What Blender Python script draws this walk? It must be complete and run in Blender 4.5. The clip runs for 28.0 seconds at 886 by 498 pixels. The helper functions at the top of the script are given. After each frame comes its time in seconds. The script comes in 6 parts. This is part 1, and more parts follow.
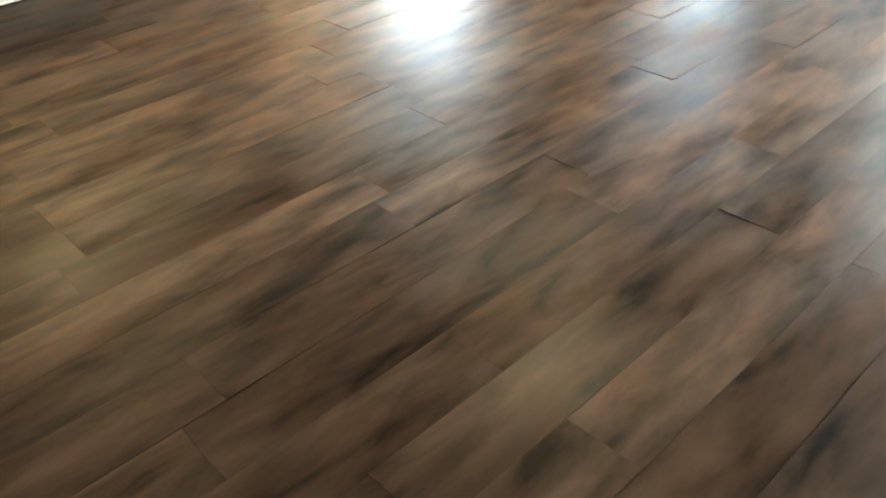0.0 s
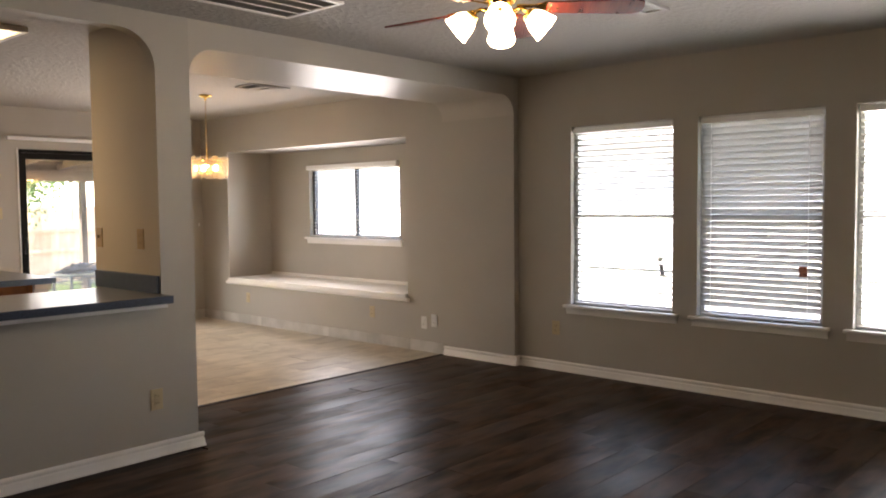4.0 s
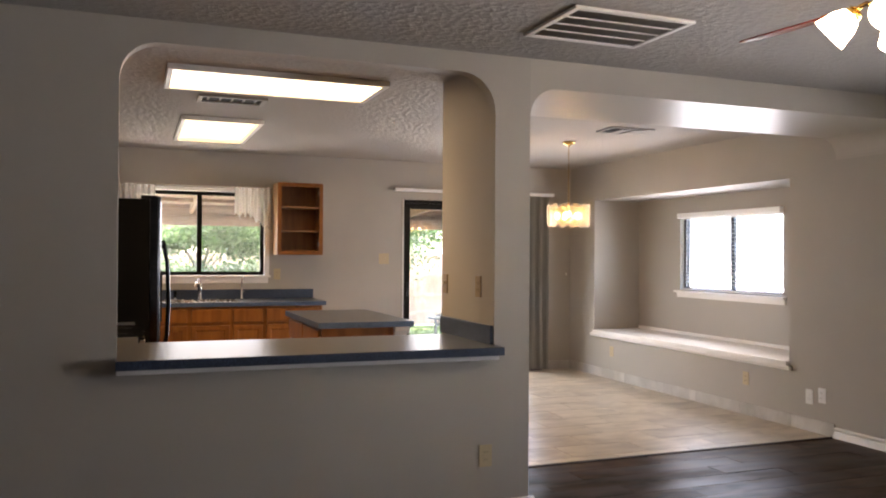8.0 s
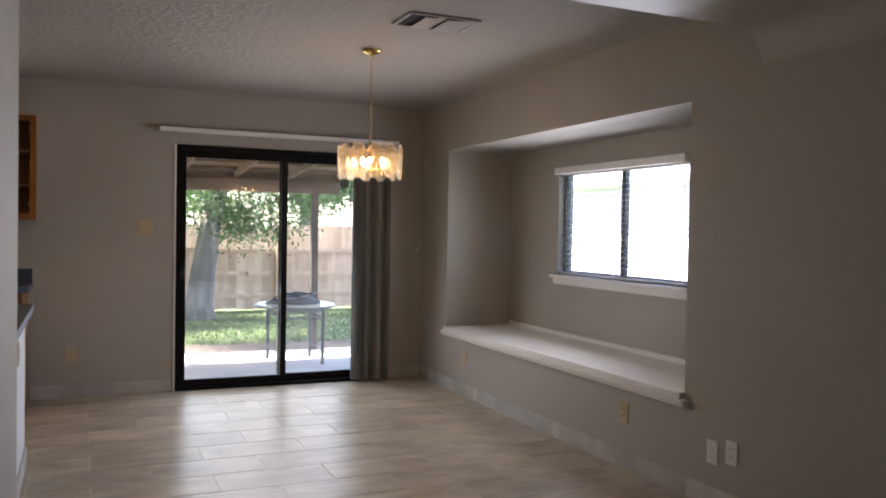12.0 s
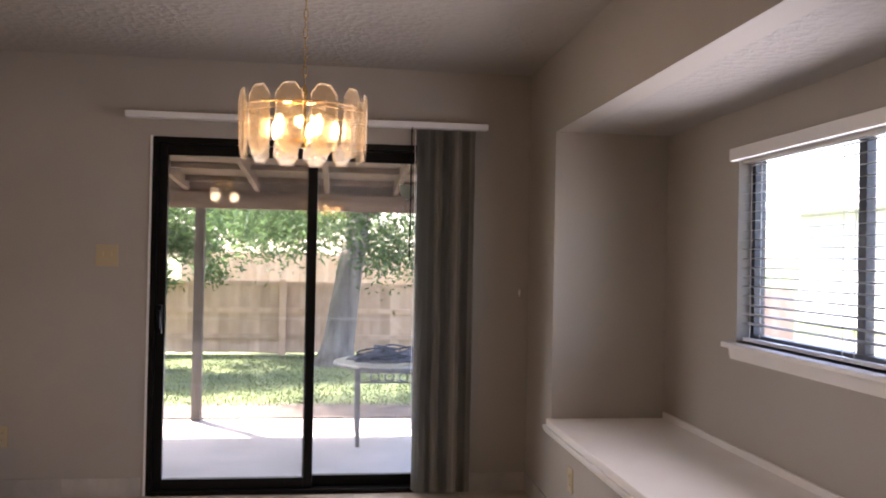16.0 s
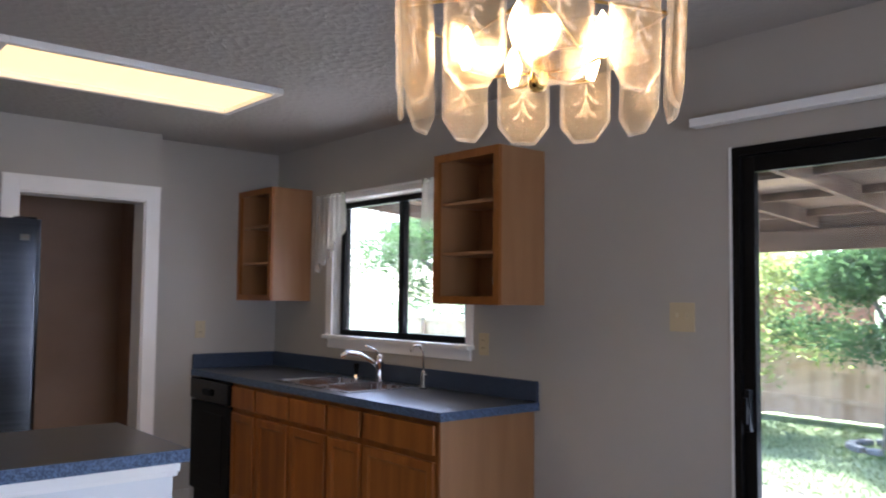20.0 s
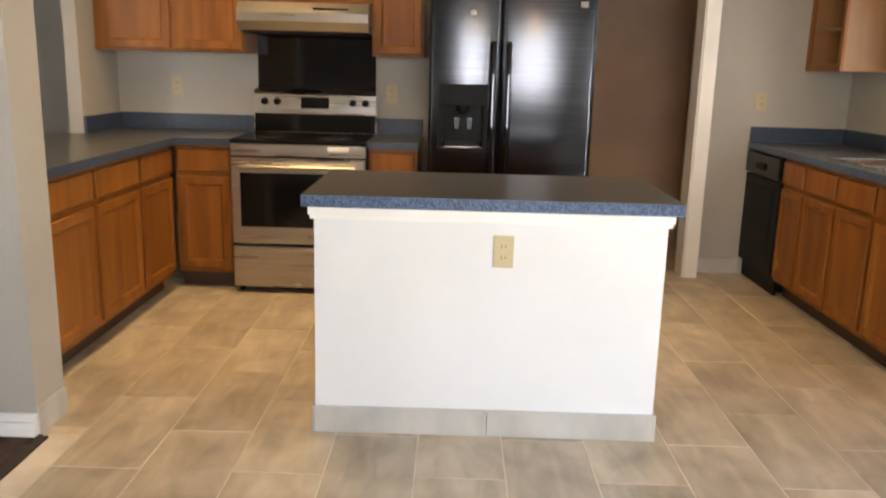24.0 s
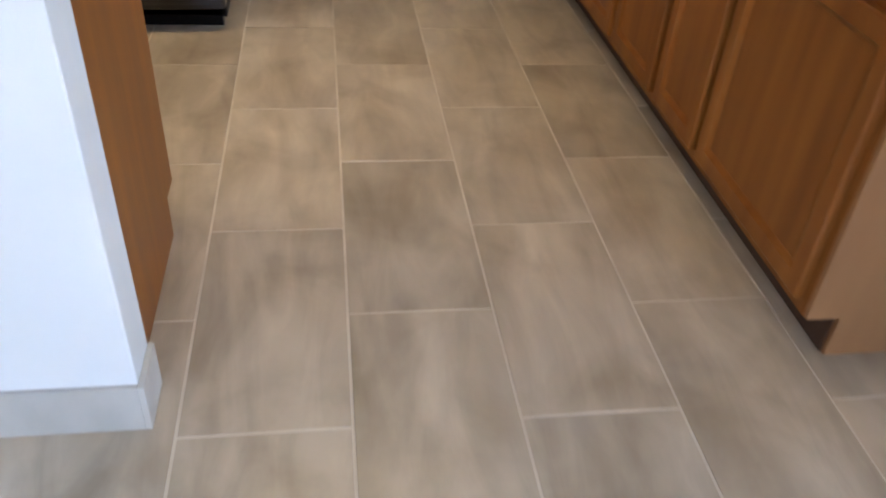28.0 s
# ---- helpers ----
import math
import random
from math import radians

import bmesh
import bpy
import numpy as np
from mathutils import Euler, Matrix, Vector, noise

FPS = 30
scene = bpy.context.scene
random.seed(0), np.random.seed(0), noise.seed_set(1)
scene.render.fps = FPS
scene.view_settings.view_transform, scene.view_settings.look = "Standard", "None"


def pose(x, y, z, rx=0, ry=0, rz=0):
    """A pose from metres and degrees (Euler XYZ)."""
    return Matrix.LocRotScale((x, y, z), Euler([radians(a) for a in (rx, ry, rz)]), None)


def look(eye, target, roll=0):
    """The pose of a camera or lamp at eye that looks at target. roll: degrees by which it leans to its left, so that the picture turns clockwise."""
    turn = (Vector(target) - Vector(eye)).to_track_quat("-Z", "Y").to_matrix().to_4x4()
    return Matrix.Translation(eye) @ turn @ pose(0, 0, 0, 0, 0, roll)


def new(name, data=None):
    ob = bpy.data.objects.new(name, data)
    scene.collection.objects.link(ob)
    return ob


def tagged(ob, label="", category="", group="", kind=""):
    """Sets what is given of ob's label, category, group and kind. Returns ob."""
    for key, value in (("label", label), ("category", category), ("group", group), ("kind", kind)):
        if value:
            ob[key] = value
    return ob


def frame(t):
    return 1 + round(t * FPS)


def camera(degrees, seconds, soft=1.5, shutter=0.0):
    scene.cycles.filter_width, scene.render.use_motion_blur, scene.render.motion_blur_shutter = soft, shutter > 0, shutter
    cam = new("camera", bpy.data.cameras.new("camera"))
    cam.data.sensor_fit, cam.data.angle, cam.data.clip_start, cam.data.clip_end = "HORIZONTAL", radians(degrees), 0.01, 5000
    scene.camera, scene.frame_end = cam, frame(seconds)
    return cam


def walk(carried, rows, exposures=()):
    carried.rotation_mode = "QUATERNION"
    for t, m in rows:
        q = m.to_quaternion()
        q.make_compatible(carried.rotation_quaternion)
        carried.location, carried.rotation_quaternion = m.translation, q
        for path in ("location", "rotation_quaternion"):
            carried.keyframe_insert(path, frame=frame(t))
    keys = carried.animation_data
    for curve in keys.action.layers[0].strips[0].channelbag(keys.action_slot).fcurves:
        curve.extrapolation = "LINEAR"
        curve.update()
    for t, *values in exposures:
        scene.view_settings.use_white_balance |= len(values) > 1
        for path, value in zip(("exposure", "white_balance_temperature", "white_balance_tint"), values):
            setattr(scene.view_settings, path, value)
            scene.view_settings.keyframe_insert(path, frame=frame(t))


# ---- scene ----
cam = camera(57.2, 28.0, soft=1.9, shutter=0.3)
PATH = [
    (0, (0.131, 0.684, 1.239), (-1.068, 1.762, 0.056), -3.1),
    (0.5, (0.159, 0.779, 1.264), (-1.115, 1.895, 0.2), -3.8),
    (1, (0.147, 0.734, 1.269), (-1.15, 1.979, 0.393), -2.0),
    (1.5, (0.113, 0.717, 1.268), (-1.208, 2.054, 0.584), -0.7),
    (2, (0.134, 0.714, 1.29), (-1.199, 2.112, 0.772), -0.3),
    (2.5, (0.134, 0.722, 1.325), (-1.192, 2.171, 0.948), -0.4),
    (3, (0.138, 0.724, 1.358), (-1.175, 2.207, 1.083), -0.6),
    (3.5, (0.123, 0.724, 1.383), (-1.185, 2.229, 1.232), -0.5),
    (5.5, (0.075, 0.697, 1.377), (-1.448, 1.994, 1.357), -1.2),
    (6, (0.07, 0.707, 1.375), (-1.559, 1.868, 1.371), -1.8),
    (6.5, (0.051, 0.721, 1.363), (-1.658, 1.76, 1.334), -2.6),
    (7, (-0.001, 0.809, 1.368), (-1.764, 1.753, 1.314), -2.7),
    (7.5, (-0.059, 1.016, 1.382), (-1.883, 1.836, 1.362), -1.0),
    (8, (-0.135, 1.201, 1.371), (-2.002, 1.917, 1.387), 0.4),
    (8.5, (-0.335, 1.47, 1.37), (-2.212, 2.155, 1.44), 0.4),
    (9, (-0.505, 1.761, 1.361), (-2.386, 2.439, 1.428), 0.7),
    (9.5, (-0.761, 2.041, 1.352), (-2.646, 2.708, 1.401), 1.3),
    (10, (-1.019, 2.264, 1.37), (-2.874, 3.009, 1.434), 1.1),
    (10.5, (-1.289, 2.58, 1.368), (-3.119, 3.385, 1.43), 1.1),
    (11, (-1.544, 2.84, 1.348), (-3.361, 3.675, 1.392), 0.4),
    (11.5, (-1.796, 3.096, 1.339), (-3.6, 3.96, 1.352), 0.0),
    (12, (-2.03, 3.385, 1.339), (-3.857, 4.199, 1.294), 1.0),
    (12.5, (-2.282, 3.602, 1.321), (-4.12, 4.389, 1.273), 1.3),
    (14.5, (-3.365, 4.531, 1.306), (-5.28, 5.099, 1.193), 1.2),
    (15, (-3.594, 4.734, 1.345), (-5.536, 5.201, 1.249), 1.2),
    (15.5, (-3.932, 4.926, 1.338), (-5.893, 5.322, 1.346), 0.7),
    (16, (-4.204, 5.123, 1.347), (-6.187, 5.376, 1.371), 1.1),
    (16.5, (-4.472, 5.245, 1.333), (-6.466, 5.386, 1.392), 0.9),
    (17, (-4.71, 5.311, 1.373), (-6.708, 5.308, 1.456), 0.1),
    (17.5, (-4.908, 5.392, 1.36), (-6.878, 5.062, 1.459), 0.7),
    (18, (-5.066, 5.43, 1.356), (-6.982, 4.866, 1.464), 0.5),
    (18.5, (-5.357, 5.573, 1.391), (-7.193, 4.785, 1.5), -0.2),
    (19, (-5.548, 5.664, 1.385), (-7.242, 4.606, 1.49), 0.0),
    (19.5, (-5.671, 5.714, 1.395), (-7.184, 4.409, 1.48), 0.7),
    (20, (-5.97, 5.77, 1.399), (-7.262, 4.248, 1.519), 0.6),
    (20.5, (-6.175, 5.823, 1.412), (-7.193, 4.108, 1.566), -0.1),
    (21, (-6.265, 5.854, 1.412), (-6.949, 3.98, 1.552), 0.1),
    (21.5, (-6.335, 5.872, 1.383), (-6.695, 3.909, 1.514), 0.3),
    (23.5, (-6.307, 5.93, 1.331), (-6.241, 3.946, 1.085), 1.8),
    (24, (-6.306, 5.902, 1.325), (-6.287, 3.949, 0.891), 1.5),
    (24.5, (-6.323, 5.876, 1.308), (-6.386, 3.974, 0.692), 0.3),
    (25, (-6.373, 5.792, 1.279), (-6.595, 3.995, 0.43), 0.2),
    (25.5, (-6.451, 5.623, 1.219), (-6.868, 3.96, 0.189), 1.7),
    (26, (-6.669, 5.453, 1.213), (-7.14, 3.864, 0.093), 0.9),
    (26.5, (-6.92, 5.21, 1.178), (-7.392, 3.678, -0.018), 2.0),
    (27, (-7.13, 4.869, 1.127), (-7.568, 3.341, -0.086), 1.9),
    (27.5, (-7.28, 4.499, 1.107), (-7.697, 2.949, -0.087), 2.1),
    (28, (-7.395, 4.094, 1.124), (-7.662, 2.521, -0.083), 4.1),
]
BOOST = 1.72
EXPOSURES = [(t, e + BOOST, k, tint) for t, e, k, tint in [(0.0, 5.5, 6900, 0), (1.0, 4.7, 7300, 2), (2.0, 3.1, 7400, 9), (3.0, 2.57, 7400, 17), (5.5, 2.35, 7000, 22), (7.0, 2.62, 6800, 21), (9.0, 2.62, 6600, 24), (11.0, 2.25, 6800, 26), (12.0, 1.42, 6300, 21), (14.5, 1.32, 6300, 22), (16.0, 1.52, 6700, 30), (17.0, 1.9, 7000, 32), (17.5, 1.95, 5900, 30), (18.0, 1.95, 5900, 28), (18.5, 1.78, 5700, 26), (19.0, 1.75, 5600, 26), (20.0, 1.75, 5400, 20), (21.5, 2.38, 5250, 20), (23.5, 2.7, 7100, 15), (25.0, 2.55, 6700, 16), (26.0, 2.42, 5700, 16), (28.0, 2.48, 5550, 14)]]
walk(cam, [(t, look(eye, target, roll)) for t, eye, target, roll in PATH], EXPOSURES)

# ---- world and daylight ----
world = bpy.data.worlds.new("sky")
scene.world = world
world.use_nodes = True
wn = world.node_tree.nodes
sky = wn.new("ShaderNodeTexSky")
sky.sky_type = "NISHITA"
sky.sun_disc = False
sky.sun_elevation, sky.sun_rotation = radians(56), radians(229)
sky.dust_density = 1.5
world.node_tree.links.new(sky.outputs[0], wn["Background"].inputs[0])
wn["Background"].inputs[1].default_value = 0.15
sun = new("sun", bpy.data.lights.new("sun", "SUN"))
sun.data.energy, sun.data.angle, sun.data.color = 4.5, radians(2), (1.0, 0.95, 0.88)
sun.matrix_world = look((-16, -14, 32), (0, 0, 0))


def window_light(name, x, y, z, w, h, toward, power, color=(0.93, 0.97, 1.0)):
    """Sky light that enters through one window's opening."""
    lamp = new(name, bpy.data.lights.new(name, "AREA"))
    lamp.data.shape, lamp.data.size, lamp.data.size_y = "RECTANGLE", w, h
    lamp.data.energy, lamp.data.color, lamp.data.spread = power, color, radians(150)
    lamp.matrix_world = look((x, y, z), (x + toward[0], y + toward[1], z + toward[2]))
    return lamp


window_light("daylight_living_a", -3.092, 6.43, 1.275, 0.86, 1.4, (0, -1, 0), 0.85)
window_light("daylight_living_b", -2.028, 6.43, 1.275, 0.84, 1.4, (0, -1, 0), 0.15)
window_light("daylight_living_c", -0.967, 6.43, 1.275, 0.86, 1.4, (0, -1, 0), 4.2)
window_light("daylight_bay", -6.85, 6.82, 1.44, 1.45, 0.78, (0, -1, 0.0), 1.9)
window_light("daylight_patio_door", -8.87, 4.82, 1.0, 1.4, 1.85, (1, 0, -0.4), 1.8)
window_light("daylight_sink", -8.87, 1.88, 1.55, 1.25, 0.75, (1, 0, -0.4), 0.45)

# ---- materials ----
def mat(name, color, rough=0.5, metal=0.0):
    m = bpy.data.materials.new(name)
    m.use_nodes = True
    b = m.node_tree.nodes["Principled BSDF"]
    b.inputs["Base Color"].default_value = (*color, 1)
    b.inputs["Roughness"].default_value = rough
    b.inputs["Metallic"].default_value = metal
    return m


def grain(m, c1, c2, scale=(8, 8, 8), detail=6.0, bump=0.0, bump_scale=None, spread=(0.35, 0.65), random_tone=0.0, rough=None, island=False, distance=0.01, distort=0.0):
    """Two tones mixed by noise, with fine relief; random_tone varies the pieces."""
    n, l = m.node_tree.nodes, m.node_tree.links
    b = n["Principled BSDF"]
    tc = n.new("ShaderNodeTexCoord")
    mp = n.new("ShaderNodeMapping")
    mp.inputs["Scale"].default_value = scale
    l.new(tc.outputs["Object"], mp.inputs[0])
    vec = mp.outputs[0]
    info = None
    if random_tone:
        info = n.new("ShaderNodeNewGeometry") if island else n.new("ShaderNodeObjectInfo")
        rnd = info.outputs["Random Per Island"] if island else info.outputs["Random"]
        ma = n.new("ShaderNodeMath"); ma.operation = "MULTIPLY"; ma.inputs[1].default_value = 37.0
        l.new(rnd, ma.inputs[0])
        va = n.new("ShaderNodeVectorMath")
        l.new(vec, va.inputs[0]); l.new(ma.outputs[0], va.inputs[1])
        vec = va.outputs[0]
    nz = n.new("ShaderNodeTexNoise")
    nz.inputs["Scale"].default_value, nz.inputs["Detail"].default_value = 1.0, detail
    nz.inputs["Distortion"].default_value = distort
    l.new(vec, nz.inputs["Vector"])
    rp = n.new("ShaderNodeValToRGB")
    rp.color_ramp.elements[0].position, rp.color_ramp.elements[1].position = spread
    rp.color_ramp.elements[0].color, rp.color_ramp.elements[1].color = (*c1, 1), (*c2, 1)
    l.new(nz.outputs[0], rp.inputs[0])
    out = rp.outputs[0]
    if random_tone:
        hs = n.new("ShaderNodeHueSaturation")
        mr = n.new("ShaderNodeMapRange")
        mr.inputs["To Min"].default_value, mr.inputs["To Max"].default_value = 1 - random_tone, 1 + random_tone
        l.new(rnd, mr.inputs[0]); l.new(mr.outputs[0], hs.inputs["Value"]); l.new(out, hs.inputs["Color"])
        out = hs.outputs[0]
    l.new(out, b.inputs["Base Color"])
    if rough:
        mr = n.new("ShaderNodeMapRange")
        mr.inputs["To Min"].default_value, mr.inputs["To Max"].default_value = rough
        l.new(nz.outputs[0], mr.inputs[0]); l.new(mr.outputs[0], b.inputs["Roughness"])
    if bump:
        n2 = n.new("ShaderNodeTexNoise")
        n2.inputs["Scale"].default_value, n2.inputs["Detail"].default_value = bump_scale or 60.0, 4.0
        l.new(tc.outputs["Object"], n2.inputs["Vector"])
        bp = n.new("ShaderNodeBump")
        bp.inputs["Strength"].default_value, bp.inputs["Distance"].default_value = bump, distance
        l.new(n2.outputs[0], bp.inputs["Height"]); l.new(bp.outputs[0], b.inputs["Normal"])
    return m


def glow(name, color, strength):
    m = mat(name, color, 0.4)
    b = m.node_tree.nodes["Principled BSDF"]
    b.inputs["Emission Color"].default_value = (*color, 1)
    b.inputs["Emission Strength"].default_value = strength
    return m


def thin_glass(name, tint=(0.97, 0.99, 0.98), mirror=0.05, veil=0.0):
    """Window glass: mostly clear, with a faint mirror and a mixed-in veil of haze and dirt."""
    m = bpy.data.materials.new(name)
    m.use_nodes = True
    n, l = m.node_tree.nodes, m.node_tree.links
    n.remove(n["Principled BSDF"])
    tr, gl, mx, lw = n.new("ShaderNodeBsdfTransparent"), n.new("ShaderNodeBsdfGlossy"), n.new("ShaderNodeMixShader"), n.new("ShaderNodeLayerWeight")
    pw, ma = n.new("ShaderNodeMath"), n.new("ShaderNodeMath")
    pw.operation, pw.inputs[1].default_value = "POWER", 4.5
    ma.operation, ma.inputs[1].default_value, ma.inputs[2].default_value = "MULTIPLY_ADD", 0.65, mirror
    lw.inputs[0].default_value = 0.5
    tr.inputs[0].default_value = (*tint, 1)
    gl.inputs["Roughness"].default_value = 0.0
    l.new(lw.outputs["Facing"], pw.inputs[0]); l.new(pw.outputs[0], ma.inputs[0])
    l.new(ma.outputs[0], mx.inputs[0]); l.new(tr.outputs[0], mx.inputs[1]); l.new(gl.outputs[0], mx.inputs[2])
    last = mx
    if veil:
        ts, dm = n.new("ShaderNodeBsdfTranslucent"), n.new("ShaderNodeMixShader")
        ts.inputs[0].default_value, dm.inputs[0].default_value = (0.9, 0.9, 0.88, 1), veil
        l.new(mx.outputs[0], dm.inputs[1]); l.new(ts.outputs[0], dm.inputs[2])
        last = dm
    l.new(last.outputs[0], n["Material Output"].inputs[0])
    return m


def pressed_glass(name, color, haze, rough, milk):
    """Thin pressed glass: part clear, part blurring what shines through it."""
    m = bpy.data.materials.new(name)
    m.use_nodes = True
    n, l = m.node_tree.nodes, m.node_tree.links
    n.remove(n["Principled BSDF"])
    tr, re, gl, di = n.new("ShaderNodeBsdfTransparent"), n.new("ShaderNodeBsdfRefraction"), n.new("ShaderNodeBsdfGlossy"), n.new("ShaderNodeBsdfDiffuse")
    a, b, c, d = n.new("ShaderNodeMixShader"), n.new("ShaderNodeMixShader"), n.new("ShaderNodeMixShader"), n.new("ShaderNodeMixShader")
    ts = n.new("ShaderNodeBsdfTranslucent")
    for s in (re, gl, di, ts):
        s.inputs[0].default_value = (*color, 1)
    tr.inputs[0].default_value = (*color, 1)
    re.inputs["IOR"].default_value, re.inputs["Roughness"].default_value = 1.2, rough
    gl.inputs["Roughness"].default_value = 0.05
    tex = n.new("ShaderNodeTexNoise")
    tex.inputs["Scale"].default_value, tex.inputs["Detail"].default_value = 45.0, 4.0
    bp = n.new("ShaderNodeBump")
    bp.inputs["Strength"].default_value, bp.inputs["Distance"].default_value = 0.35, 0.004
    l.new(tex.outputs[0], bp.inputs["Height"])
    for s in (re, gl):
        l.new(bp.outputs[0], s.inputs["Normal"])
    a.inputs[0].default_value, b.inputs[0].default_value, c.inputs[0].default_value = haze, 0.03, milk
    d.inputs[0].default_value = 0.6
    l.new(tr.outputs[0], a.inputs[1]); l.new(re.outputs[0], a.inputs[2])
    l.new(a.outputs[0], b.inputs[1]); l.new(gl.outputs[0], b.inputs[2])
    l.new(di.outputs[0], d.inputs[1]); l.new(ts.outputs[0], d.inputs[2])
    l.new(b.outputs[0], c.inputs[1]); l.new(d.outputs[0], c.inputs[2])
    l.new(c.outputs[0], n["Material Output"].inputs[0])
    return m


def sheer(name, color, clear_share, gloss):
    """Thin cloth, plastic or etched glass: part clear, part scattering light through and back."""
    m = bpy.data.materials.new(name)
    m.use_nodes = True
    n, l = m.node_tree.nodes, m.node_tree.links
    n.remove(n["Principled BSDF"])
    tr, di, ts, gl = n.new("ShaderNodeBsdfTransparent"), n.new("ShaderNodeBsdfDiffuse"), n.new("ShaderNodeBsdfTranslucent"), n.new("ShaderNodeBsdfGlossy")
    a, b, c = n.new("ShaderNodeMixShader"), n.new("ShaderNodeMixShader"), n.new("ShaderNodeMixShader")
    for s in (di, ts, gl):
        s.inputs[0].default_value = (*color, 1)
    gl.inputs["Roughness"].default_value = 0.15
    a.inputs[0].default_value, b.inputs[0].default_value, c.inputs[0].default_value = 0.45, clear_share, gloss
    l.new(di.outputs[0], a.inputs[1]); l.new(ts.outputs[0], a.inputs[2])
    l.new(a.outputs[0], b.inputs[1]); l.new(tr.outputs[0], b.inputs[2])
    l.new(b.outputs[0], c.inputs[1]); l.new(gl.outputs[0], c.inputs[2])
    l.new(c.outputs[0], n["Material Output"].inputs[0])
    return m


WALL = grain(mat("greige_wall_paint", (0.5, 0.47, 0.43), 0.62), (0.4, 0.371, 0.325), (0.435, 0.404, 0.354), (1.3, 1.3, 1.3), bump=0.12, bump_scale=130.0, rough=(0.5, 0.7), distance=0.004)
SOFFIT = grain(mat("satin_soffit_paint", (0.5, 0.47, 0.43), 0.3), (0.44, 0.408, 0.36), (0.47, 0.436, 0.385), (1.3, 1.3, 1.3), rough=(0.34, 0.42))
SOFFIT.node_tree.nodes["Principled BSDF"].inputs["Specular IOR Level"].default_value = 0.45
CEIL = mat("stomped_texture_ceiling_paint", (0.405, 0.382, 0.353), 0.75)
WHITE = grain(mat("white_trim_paint", (0.8, 0.78, 0.75), 0.35), (0.82, 0.8, 0.76), (0.88, 0.86, 0.83), (3, 3, 3), rough=(0.3, 0.45))
ISLW = grain(mat("white_island_paint", (0.8, 0.8, 0.8), 0.5), (0.7, 0.712, 0.712), (0.75, 0.762, 0.762), (2, 2, 2), bump=0.08, bump_scale=150.0, distance=0.004)
BASETILE = grain(mat("base_tile", (0.56, 0.54, 0.5), 0.45), (0.39, 0.375, 0.34), (0.56, 0.54, 0.5), (5, 5, 3), random_tone=0.06)
TILE = grain(mat("floor_tile", (0.5, 0.45, 0.4), 0.3), (0.375, 0.315, 0.236), (0.61, 0.528, 0.408), (11, 2.6, 3), detail=10, distort=0.7, random_tone=0.1, rough=(0.25, 0.42), bump=0.05, bump_scale=40.0, distance=0.003, spread=(0.25, 0.75))
# cement-like clouds in each tile
_n, _l = TILE.node_tree.nodes, TILE.node_tree.links
_tc, _oi, _ma, _mp, _va, _nz, _rp, _mx = (_n.new("ShaderNode" + k) for k in ("TexCoord", "ObjectInfo", "Math", "Mapping", "VectorMath", "TexNoise", "ValToRGB", "Mix"))
_ma.operation, _ma.inputs[1].default_value = "MULTIPLY", 91.0
_mp.inputs["Scale"].default_value = (5.0, 3.6, 1.0)
_nz.inputs["Scale"].default_value, _nz.inputs["Detail"].default_value, _nz.inputs["Distortion"].default_value = 1.0, 7.0, 0.5
_rp.color_ramp.elements[0].position, _rp.color_ramp.elements[1].position = 0.3, 0.6
_rp.color_ramp.elements[0].color, _rp.color_ramp.elements[1].color = (0.68, 0.655, 0.62, 1), (1, 1, 1, 1)
_mx.data_type, _mx.blend_type, _mx.inputs[0].default_value = "RGBA", "MULTIPLY", 1.0
_l.new(_oi.outputs["Random"], _ma.inputs[0]); _l.new(_tc.outputs["Object"], _mp.inputs[0])
_l.new(_mp.outputs[0], _va.inputs[0]); _l.new(_ma.outputs[0], _va.inputs[1]); _l.new(_va.outputs[0], _nz.inputs["Vector"])
_l.new(_nz.outputs[0], _rp.inputs[0])
_l.new(_n["Principled BSDF"].inputs["Base Color"].links[0].from_socket, _mx.inputs[6]); _l.new(_rp.outputs[0], _mx.inputs[7])
_l.new(_mx.outputs[2], _n["Principled BSDF"].inputs["Base Color"])
GROUT = grain(mat("pale_grout", (0.6, 0.55, 0.48), 0.85), (0.56, 0.5, 0.415), (0.7, 0.64, 0.54), (6, 6, 6))
PLANK = grain(mat("dark_wood_plank", (0.05, 0.03, 0.02), 0.3), (0.009, 0.0062, 0.0048), (0.106, 0.064, 0.0435), (13, 3.6, 6), detail=8, distort=0.3, random_tone=0.3, rough=(0.25, 0.44), bump=0.04, bump_scale=30.0, distance=0.003, spread=(0.28, 0.82))
# the finish is worn in patches, plank by plank
_n, _l = PLANK.node_tree.nodes, PLANK.node_tree.links
_tc, _oi, _ma, _mp, _va, _nz, _mr = (_n.new("ShaderNode" + k) for k in ("TexCoord", "ObjectInfo", "Math", "Mapping", "VectorMath", "TexNoise", "MapRange"))
_ma.operation, _ma.inputs[1].default_value = "MULTIPLY", 53.0
_mp.inputs["Scale"].default_value = (3.0, 1.1, 1.0)
_nz.inputs["Scale"].default_value, _nz.inputs["Detail"].default_value = 1.6, 3.0
_mr.inputs["From Min"].default_value, _mr.inputs["From Max"].default_value = 0.36, 0.66
_mr.inputs["To Min"].default_value, _mr.inputs["To Max"].default_value = 0.014, 0.066
_l.new(_oi.outputs["Random"], _ma.inputs[0]); _l.new(_tc.outputs["Object"], _mp.inputs[0])
_l.new(_mp.outputs[0], _va.inputs[0]); _l.new(_ma.outputs[0], _va.inputs[1]); _l.new(_va.outputs[0], _nz.inputs["Vector"])
